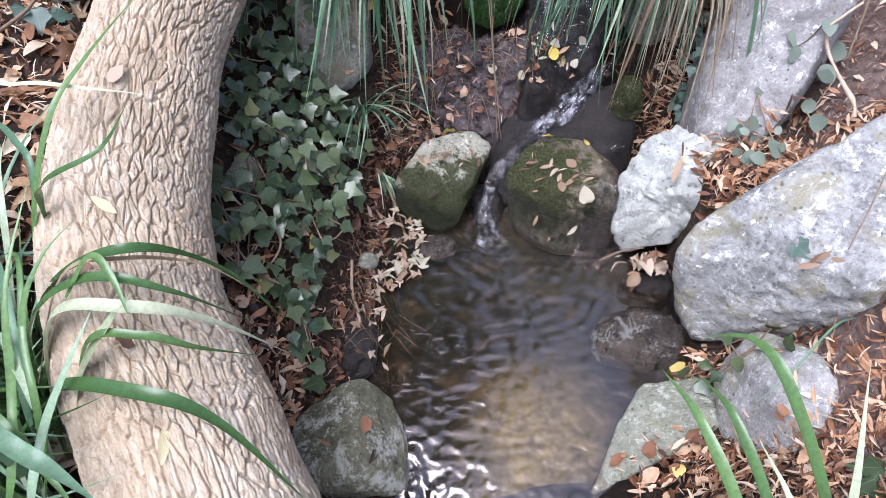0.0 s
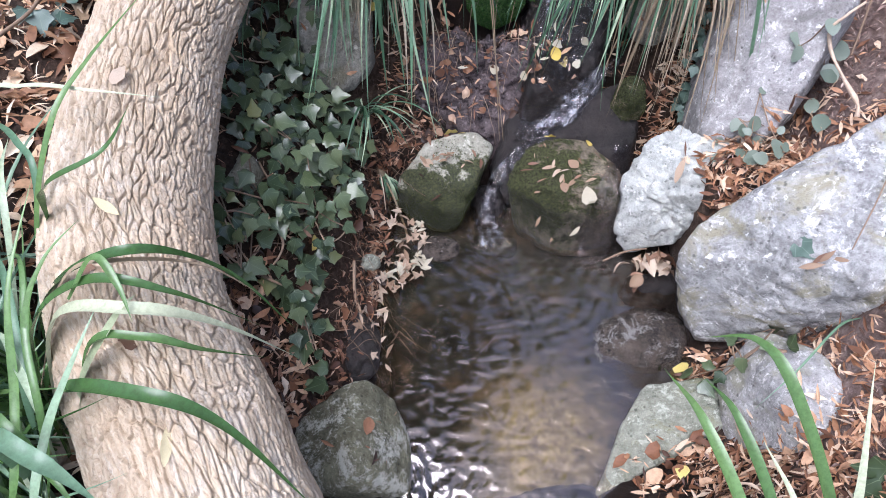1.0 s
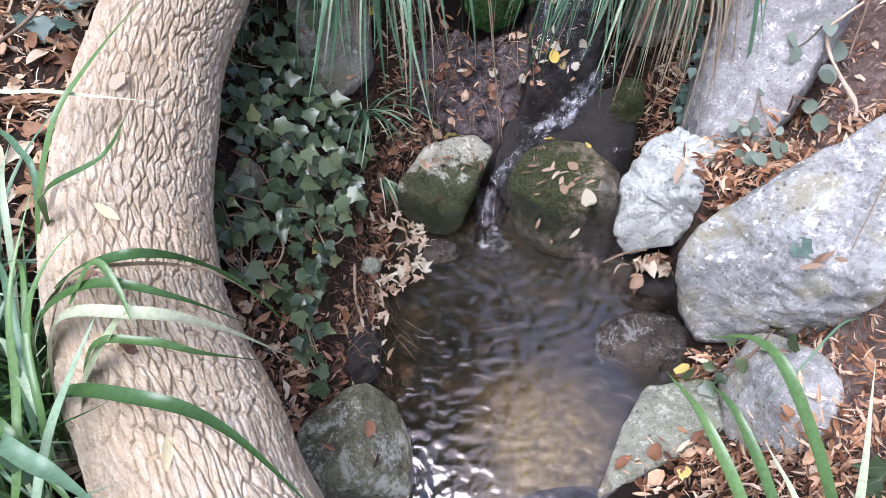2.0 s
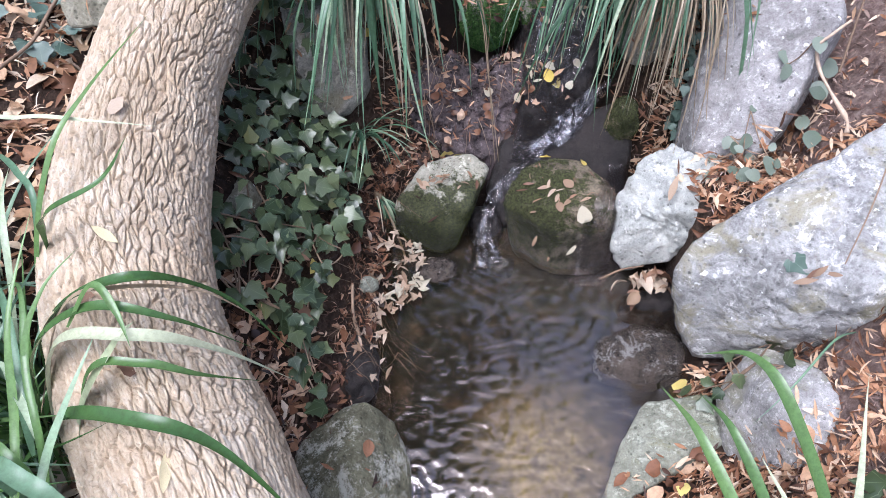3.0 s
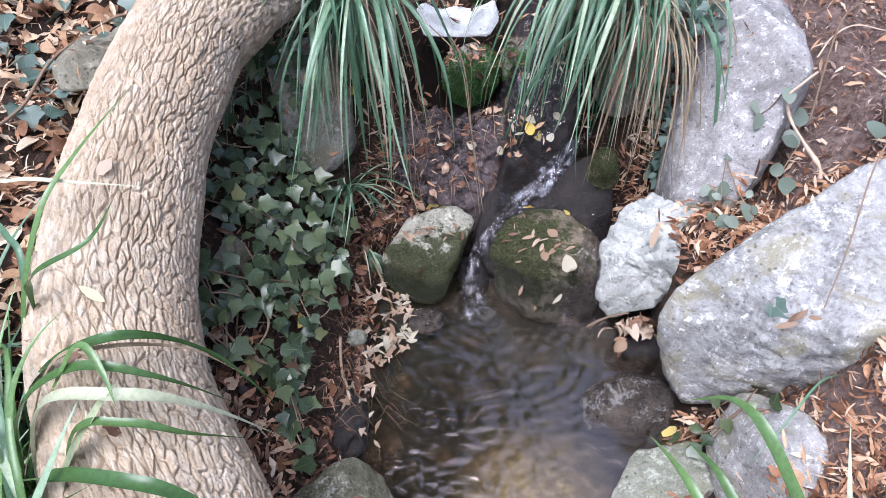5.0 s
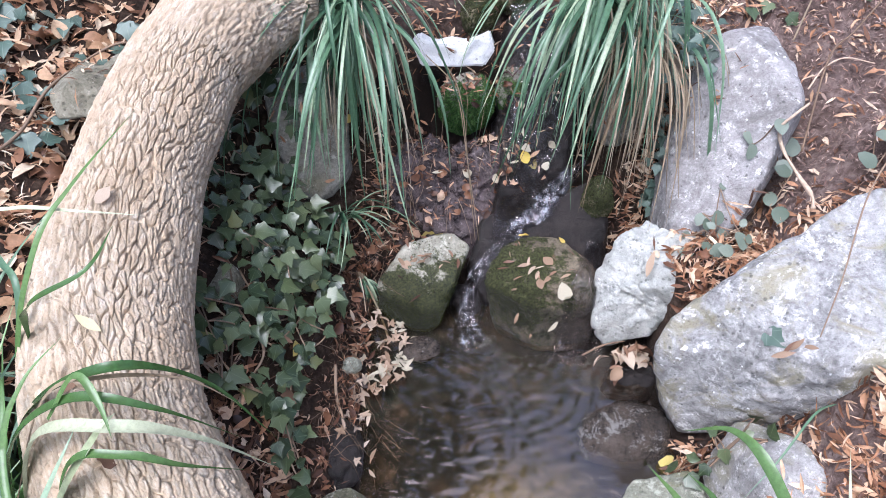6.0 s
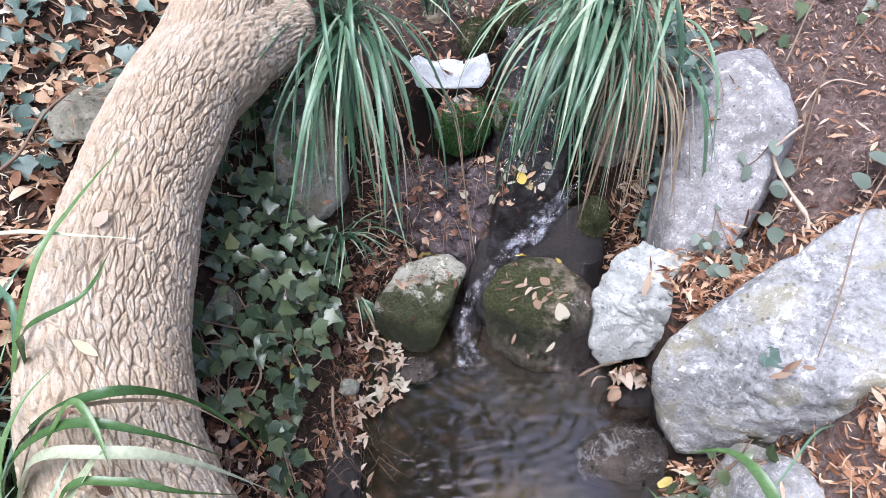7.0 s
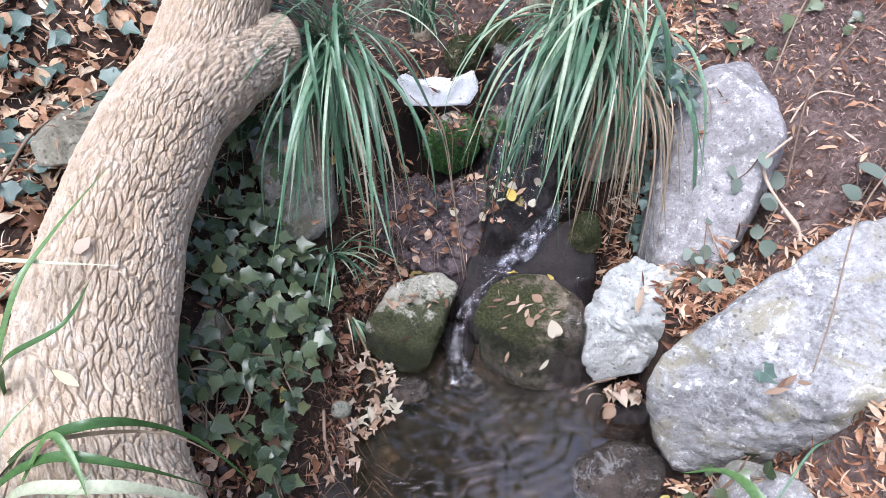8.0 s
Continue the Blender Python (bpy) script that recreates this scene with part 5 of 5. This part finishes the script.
stick("twig", "thin wet twig over the pool's edge", [(0.33, 1.02, 0.03), (0.38, 1.035, 0.05), (0.43, 1.04, 0.06)], 0.003, 0.002, M_TWIG, 0.3)
stick("twig", "thin dry stalk hanging in front of the cascade", [(-0.02, 1.50, 0.56), (0.03, 1.42, 0.50), (0.055, 1.33, 0.33), (0.075, 1.28, 0.16)], 0.0016, 0.001, M_BLADEDRY, 0.1, "stalk")
stick("twig", "second thin dry stalk in front of the cascade", [(-0.05, 1.51, 0.55), (0.02, 1.44, 0.50), (0.05, 1.36, 0.36), (0.085, 1.29, 0.15)], 0.0014, 0.001, M_BLADEDRY, 0.1, "stalk")
stick("twig", "grey vine stem climbing through the ivy", [(-0.47, 0.98, 0.33), (-0.40, 0.90, 0.30), (-0.37, 0.86, 0.26), (-0.40, 0.80, 0.24), (-0.45, 0.74, 0.25)], 0.003, 0.0025, M_TWIG, 0.2, "vine")
stick("twig", "brown stem lying among leaves on the bank", [(-0.86, 1.05, 0.60), (-0.84, 1.15, 0.59), (-0.83, 1.30, 0.60), (-0.74, 1.42, 0.62), (-0.66, 1.40, 0.64)], 0.004, 0.002, M_TWIG, 0.2)
stick("twig", "brown root running down the eroded bank", [(-0.25, 0.94, 0.10), (-0.245, 0.88, 0.06), (-0.225, 0.83, 0.045), (-0.215, 0.78, 0.03)], 0.004, 0.003, M_TWIG, 0.2, "root")


def rootlets(label, count, bounds, rng):
    """Fine wet roots and stalks trailing down an eroded face, as one mesh."""
    verts, faces, at = [], [], 0
    while count > 0:
        x, y = rng.uniform(bounds[0], bounds[1]), rng.uniform(bounds[2], bounds[3])
        pts = []
        dx = rng.gauss(0, 0.7)
        for k in range(7):
            hit, n, _ = rest(x + dx * 0.012 * k, y - 0.009 * k)
            if hit:
                pts.append(tuple(hit + n * (0.003 + 0.004 * rng.random())))
        count -= 1
        if len(pts) < 5:
            continue
        v, f = tube(spline(pts, 12), np.linspace(0.0010, 0.0004, 12), 4)
        verts.append(v)
        faces += [[i + at for i in q] for q in f]
        at += len(v)
    ob = part("rootlets", mesh_of("rootlets", np.concatenate(verts), faces), M_TWIG)
    return tagged(ob, label, "roots", kind="stuff")


rootlets("fine wet roots trailing down the dark ledge", 26, (-0.16, 0.16, 1.40, 1.52), rng)
rootlets("fine brown roots and stalks on the eroded bank", 90, (-0.28, -0.14, 0.75, 1.42), rng)


# ---------------------------------------------------------------- fallen leaves
def litter(name, label, count, density, bounds, size, shapes, mat, rng, on_rock=0.0, min_up=0.3):
    """Many dry leaves let fall over the ground, as one mesh."""
    kinds = [leaf_mesh("litter_leaf", s, rng.uniform(0.05, 0.5), rng.uniform(-0.3, 0.7), rng.uniform(0, 0.5), k) for k, s in enumerate(shapes)]
    raw = []
    for k in kinds:
        co = np.empty(len(k.vertices) * 3)
        k.vertices.foreach_get("co", co)
        raw.append((co.reshape(-1, 3), [list(p.vertices) for p in k.polygons]))
    verts, faces, at = [], [], 0
    tries = 0
    made = 0
    while made < count and tries < count * 12:
        tries += 1
        x, y = rng.uniform(bounds[0], bounds[1]), rng.uniform(bounds[2], bounds[3])
        if rng.random() > density(x, y):
            continue
        hit, n, on = rest(x, y)
        if hit is None or hit.z < 0.004 or n.z < min_up or (on != 0 and rng.random() > on_rock):
            continue
        nn = n + Vector((rng.gauss(0, 0.32), rng.gauss(0, 0.32), 0.1))
        m = placed(rng.uniform(*size), hit + n * rng.uniform(0.002, 0.012), (rng.gauss(0, 1), rng.gauss(0, 1), 0), nn)
        co, fs = rng.choice(raw)
        a = np.array(m)
        verts.append(co * np.array([rng.uniform(0.5, 1.1), 1, rng.uniform(0.5, 2.0)]) @ a[:3, :3].T + a[:3, 3])
        faces += [[i + at for i in f] for f in fs]
        at += len(co)
        made += 1
    ob = part(name, mesh_of(name, np.concatenate(verts), faces), mat)
    return tagged(ob, label, "leaves", kind="stuff")


def right_bank(x, y):
    return (1.0 if x > 0.46 else 0.0) * (1 - ease(1.0, 1.5, x)) * (1 - ease(1.6, 2.2, y)) * ease(0.2, 0.4, y) * (1 - 0.9 * ease(1.05, 1.2, y) * ease(0.66, 0.8, x))


NEEDLE = [(0.008, 0.0), (0.04, 0.15), (0.06, 0.4), (0.055, 0.65), (0.0, 1.0)]
SHAPES = [LANCE, NEEDLE, LANCE, OVAL, LANCE, NEEDLE, LANCE, NEEDLE, LANCE]
litter("leaf_litter", "russet dry leaf litter on the bank among boulders", 9500, right_bank, (0.44, 1.5, 0.2, 2.2), (0.014, 0.046), [LANCE, NEEDLE, LANCE, LANCE, NEEDLE, LANCE], M_LITTER, rng, 0.0)
litter("leaf_litter", "dry leaves heaped against the pale stone block", 170, lambda x, y: ease(0.46, 0.52, x), (0.46, 0.66, 0.98, 1.17), (0.018, 0.042), [LANCE, NEEDLE, LANCE, MAPLE], M_LITTER, rng, 1.0)
litter("leaf_litter", "russet leaves drifted over the low stones", 420, lambda x, y: ease(0.0, 0.05, 0.585 + 0.16 * (x - 0.4) - y) * ease(0.30, 0.36, x - 0.15 * (0.5 - y)), (0.30, 0.62, 0.34, 0.62), (0.016, 0.042), [LANCE, NEEDLE, LANCE, LANCE, OVAL], M_LITTER, rng, 1.0)
litter("leaf_debris", "fine needles and broken leaf bits over reddish soil", 6000, lambda x, y: (1 - ease(1.2, 1.6, x)) * (1 - ease(1.8, 2.3, y)), (0.44, 1.6, 0.3, 2.3), (0.008, 0.024), [NEEDLE, LANCE, NEEDLE], M_DEBRIS, rng, 0.004)
litter("leaf_debris", "fine brown leaf bits and stalks on the upper bank", 3500, lambda x, y: 1.0, (-1.3, -0.5, 0.5, 2.0), (0.008, 0.028), [NEEDLE, LANCE, NEEDLE], M_LITTER, rng, 0.05)
litter("leaf_debris", "fine leaf bits over the dark bank soil", 3000, lambda x, y: 1.0 if x > -0.27 else 0.3, (-0.6, -0.1, 0.35, 1.5), (0.006, 0.02), [NEEDLE, LANCE, NEEDLE], M_WETLITTER, rng, 0.02)
litter("leaf_litter", "brown and tan dry leaves covering the upper bank", 5000, lambda x, y: ease(-1.6, -1.1, x) * (1 - ease(1.8, 2.5, y)), (-1.6, -0.55, 0.4, 2.5), (0.02, 0.055), SHAPES + [MAPLE, OVAL], M_TANLITTER, rng, 0.3)
litter("leaf_litter", "wet brown leaves on the eroded bank", 1500, lambda x, y: 1.0 if (x > -0.27 or y < 0.72) else 0.12, (-0.5, -0.06, 0.3, 1.45), (0.015, 0.04), SHAPES, M_WETLITTER, rng, 0.02)
litter("leaf_litter", "curled brown leaves heaped between trunk and stone", 330, lambda x, y: 1.0 if x < np.interp(y, [0.45, 0.6, 0.8], [-0.29, -0.27, -0.40]) else 0.1, (-0.55, -0.24, 0.42, 0.82), (0.022, 0.05), [LANCE, MAPLE, LANCE, OVAL, LANCE], M_LITTER, rng, 0.05)
litter("leaf_litter", "dead leaves stuck to the dark wet ledge", 320, lambda x, y: 1.0, (-0.17, 0.17, 1.37, 1.53), (0.012, 0.03), [LANCE, NEEDLE, LANCE, OVAL], M_WETLITTER, rng, 1.0, 0.0)
litter("leaf_debris", "fine reddish leaf crumbs on the upper slope", 12000, lambda x, y: 1.0, (0.66, 1.5, 1.12, 2.3), (0.006, 0.018), [NEEDLE, LANCE, NEEDLE], M_DEBRIS, rng, 0.01)
litter("leaf_litter", "small dead leaves around the upper stream", 4200, lambda x, y: 1.0, (-0.45, 0.65, 1.36, 2.4), (0.012, 0.036), [LANCE, NEEDLE, LANCE, NEEDLE], M_LITTER, rng, 0.3)


def fallen_leaf(label, x, y, length, yaw, shape, mat, surface=None, lift=0.003, seed=0, tilt=0.15, curled=0.0):
    hit, n, _ = rest(x, y, surface or TREE)
    if hit.z < 0.002:
        hit, n = Vector((x, y, 0.003)), Vector((0, 0, 1))
    r = random.Random(seed * 7 + 1)
    ob = part("fallen_leaf", leaf_mesh("fallen_leaf", shape, r.uniform(0.05, 0.3) + curled, r.uniform(0.0, 0.45) + curled, r.uniform(0, 0.3), seed), mat)
    tip = Vector((math.cos(radians(yaw)), math.sin(radians(yaw)), 0))
    if n.z < 0.45:
        n = (n + Vector((0, -0.3, 0.8))).normalized()
    ob.matrix_basis = placed(length, hit + n * lift - tip * length * 0.5, tip, n + Vector((r.gauss(0, tilt), r.gauss(0, tilt), 0)))
    return tagged(ob, label, "leaf", "single fallen leaves")


for k, (x, y, s, yaw) in enumerate([(0.14, 1.385, 0.026, 80), (0.19, 1.41, 0.028, 200), (0.155, 1.41, 0.024, 330), (0.18, 1.46, 0.022, 120), (0.245, 1.39, 0.022, 60), (0.17, 1.395, 0.024, 20), (0.26, 1.42, 0.024, 280), (0.06, 1.43, 0.026, 130), (-0.02, 1.44, 0.028, 10)]):
    fallen_leaf("small pale leaf stuck on wet dark rock", x, y, s, yaw, [OVAL, HEART, LANCE][k % 3], M_WHITELEAF, seed=300 + k, lift=0.012)
YELLOW = "small yellow fallen leaf"
for k, (x, y, s, yaw) in enumerate([(-0.043, 1.301, 0.036, 20), (-0.019, 1.306, 0.032, 150), (0.200, 1.282, 0.028, 200), (0.291, 1.272, 0.026, 80), (0.49, 0.745, 0.04, 60), (0.44, 0.505, 0.034, 250), (0.20, 1.395, 0.035, 90), (0.215, 1.40, 0.03, 300), (-0.241, 1.45, 0.03, 30), (-0.33, 1.108, 0.022, 0), (-0.345, 0.92, 0.035, 280)]):
    fallen_leaf(YELLOW + (" on wet stone" if k < 4 else " on the bank"), x, y, s, yaw, HEART if k % 3 else OVAL, M_YELLOWLEAF, seed=k, lift=0.022 if k == 4 else 0.006 if k < 9 else 0.03)
for k, (x, y, s, yaw) in enumerate([(0.281, 1.118, 0.042, 100), (0.176, 1.114, 0.03, 70), (0.246, 1.147, 0.04, 50), (0.163, 1.152, 0.045, 170), (0.215, 1.085, 0.028, 250), (0.259, 1.090, 0.04, 60), (0.226, 1.133, 0.028, 280), (0.288, 1.152, 0.03, 200), (0.192, 1.186, 0.035, 10), (0.250, 1.200, 0.032, 130), (-0.077, 1.219, 0.035, 40), (-0.048, 1.238, 0.03, 200), (-0.096, 1.200, 0.03, 330), (0.155, 1.40, 0.026, 90), (0.20, 1.435, 0.03, 60)]):
    fallen_leaf("pale dry leaf lying on a stone", x, y, s, yaw, [OVAL, LANCE, LANCE][k % 3] if k else HEART, M_WHITELEAF if k in (0, 5, 13, 14) else M_DRYLEAF, seed=20 + k)
for k in range(34):
    on_right = k % 3
    x, y = (rng.uniform(0.14, 0.34), rng.uniform(1.10, 1.27)) if on_right else (rng.uniform(-0.13, 0.03), rng.uniform(1.18, 1.30))
    fallen_leaf("small withered leaf lying on a mossy stone", x, y, rng.uniform(0.018, 0.036), rng.uniform(0, 360), [LANCE, NEEDLE, LANCE][k % 3], M_BROWNLEAF if k % 2 else M_DRYLEAF, seed=200 + k, curled=0.15)
for k in range(95):
    x, y = rng.uniform(-0.24, -0.06), rng.uniform(0.72, 1.16)
    if x > np.interp(y, [0.7, 0.9, 1.0, 1.1, 1.2], [-0.15, -0.18, -0.08, -0.05, -0.1]) :
        continue
    fallen_leaf("pale dry leaf at the water's edge", x, y, rng.uniform(0.022, 0.042), rng.uniform(0, 360), [LANCE, STAR, STAR, LANCE][k % 4], M_DRYLEAF if k % 5 else M_WHITELEAF, seed=50 + k, lift=0.008, tilt=0.35, curled=0.3)
for k, (x, y, s, yaw) in enumerate([(-0.097, 1.01, 0.05, 100), (-0.208, 0.905, 0.055, 250), (-0.16, 0.975, 0.045, 200), (-0.13, 0.99, 0.045, 30)]):
    fallen_leaf("pale lobed dry leaf at the water's edge", x, y, s, yaw, STAR, M_DRYLEAF if k % 2 else M_WHITELEAF, seed=110 + k, lift=0.012, curled=0.3)
for k in range(22):
    fallen_leaf("curled tan leaf caught above the water", 0.40 + rng.uniform(0, 0.09), 0.97 + rng.uniform(0, 0.06), rng.uniform(0.03, 0.05), rng.uniform(0, 360), [OVAL, LANCE, MAPLE, LANCE][k % 4], M_DRYLEAF if k % 3 else M_BROWNLEAF, seed=130 + k, lift=0.03 + 0.02 * rng.random(), tilt=0.5, curled=0.6)
for k, (x, y, s, yaw, shape, mat) in enumerate([(-0.535, 0.835, 0.034, 60, OVAL, M_DRYLEAF), (-0.51, 0.63, 0.05, 150, LANCE, M_STRAWLEAF), (-0.375, 0.33, 0.055, 100, LANCE, M_STRAWLEAF), (-0.515, 0.55, 0.05, 60, LANCE, M_BROWNLEAF), (-0.445, 0.452, 0.034, 120, OVAL, M_BROWNLEAF)]):
    fallen_leaf("dry leaf caught on the furrowed bark", x, y, s, yaw, shape, mat, TRUNK_TREE, 0.004, 150 + k)
for k, (x, y, s, yaw, mat) in enumerate([(-0.35, 0.79, 0.055, 280, M_BROWNLEAF), (-0.37, 0.91, 0.04, 170, M_BROWNLEAF), (-0.40, 1.17, 0.035, 20, M_BROWNLEAF), (0.62, 0.77, 0.035, 20, M_BROWNLEAF), (0.645, 0.77, 0.03, 200, M_DRYLEAF), (0.46, 1.09, 0.06, 60, M_DRYLEAF), (0.50, 1.07, 0.05, 300, M_BROWNLEAF)]):
    fallen_leaf("curled brown dead leaf", x, y, s, yaw, MAPLE if k == 0 else LANCE, mat, None, 0.04 if k < 3 else 0.004, 160 + k)

for k, (x, y, s, yaw) in enumerate([(0.60, 0.792, 0.045, 300), (0.625, 0.80, 0.03, 200), (0.50, 0.715, 0.032, 120)]):
    fallen_leaf("green ivy leaf lying on the grey boulder", x, y, s, yaw, IVY, M_IVYBLUE, seed=180 + k, lift=0.006)
for k, (x, y, s, yaw) in enumerate([(0.605, 0.768, 0.042, 10), (0.625, 0.775, 0.034, 40), (0.645, 0.765, 0.03, 170)]):
    fallen_leaf("tan dry leaf lying on the grey boulder", x, y, s, yaw, LANCE, M_DRYLEAF, seed=190 + k, lift=0.004)


# ---------------------------------------------------------------- moss
def moss_on(stone, count, want, mat, rng, height=0.006):
    """Short moss shoots standing on part of a stone; want: where it grows, from place and normal."""
    ob, v, f = stone
    tri = v[f]
    cross = np.cross(tri[:, 1] - tri[:, 0], tri[:, 2] - tri[:, 0])
    area = np.linalg.norm(cross, axis=1)
    n = cross / area[:, None]
    c = tri.mean(1)
    weight = area * np.clip(want(c - np.array(ob.location), n) + 0.6 * fbm(c * 26, 3, 4), 0, 1)
    gen = np.random.RandomState(rng.randrange(9999))
    pick = gen.choice(len(f), count, p=weight / weight.sum())
    at = c[pick] + gen.normal(0, 0.0008, (count, 3))
    up = unit(n[pick] + gen.normal(0, 0.45, (count, 3)))
    side = unit(np.cross(up, gen.normal(0, 1, (count, 3))))
    h = height * gen.uniform(0.5, 1.2, (count, 1))
    verts = np.stack([at - side * h * 0.28 - up * 0.001, at + side * h * 0.28 - up * 0.001, at + up * h], 1).reshape(-1, 3) - np.array(ob.location)
    faces = np.arange(count * 3).reshape(-1, 3)
    return part("moss", mesh_of("moss", verts, faces, smooth=False), mat, ob, "short velvety moss")


moss_on(STONES["rrock"], 3200, lambda p, n: ease(-0.005, 0.03, p @ np.array([-0.35, -0.25, 0.25])) * ease(-0.2, 0.3, n[:, 2]) - 0.3, M_MOSSTUFT, rng, 0.0045)
moss_on(STONES["lrock"], 9000, lambda p, n: ease(0.0, 0.05, p @ np.array([0.25, -0.7, -0.6])), M_MOSSTUFT, rng, 0.004)
moss_on(STONES["mossy"], 16000, lambda p, n: ease(-0.04, 0.03, p @ np.array([0.3, -0.6, -0.3])), M_MOSSTUFT_B, rng, 0.006)
moss_on(STONES["mossy2"], 1800, lambda p, n: ease(-0.02, 0.02, p @ np.array([-0.3, -0.6, 0.2])), M_MOSSTUFT_B, rng, 0.004)
moss_on(STONES["mossright"], 7000, lambda p, n: ease(-0.03, 0.03, p @ np.array([-0.4, -0.4, 0.3])), M_MOSSTUFT, rng, 0.004)
moss_on(STONES["back1"], 4000, lambda p, n: ease(-0.02, 0.02, p[:, 2]), M_MOSSTUFT, rng, 0.005)
moss_on(STONES["back2"], 4000, lambda p, n: ease(-0.02, 0.02, p[:, 2]), M_MOSSTUFT, rng, 0.005)
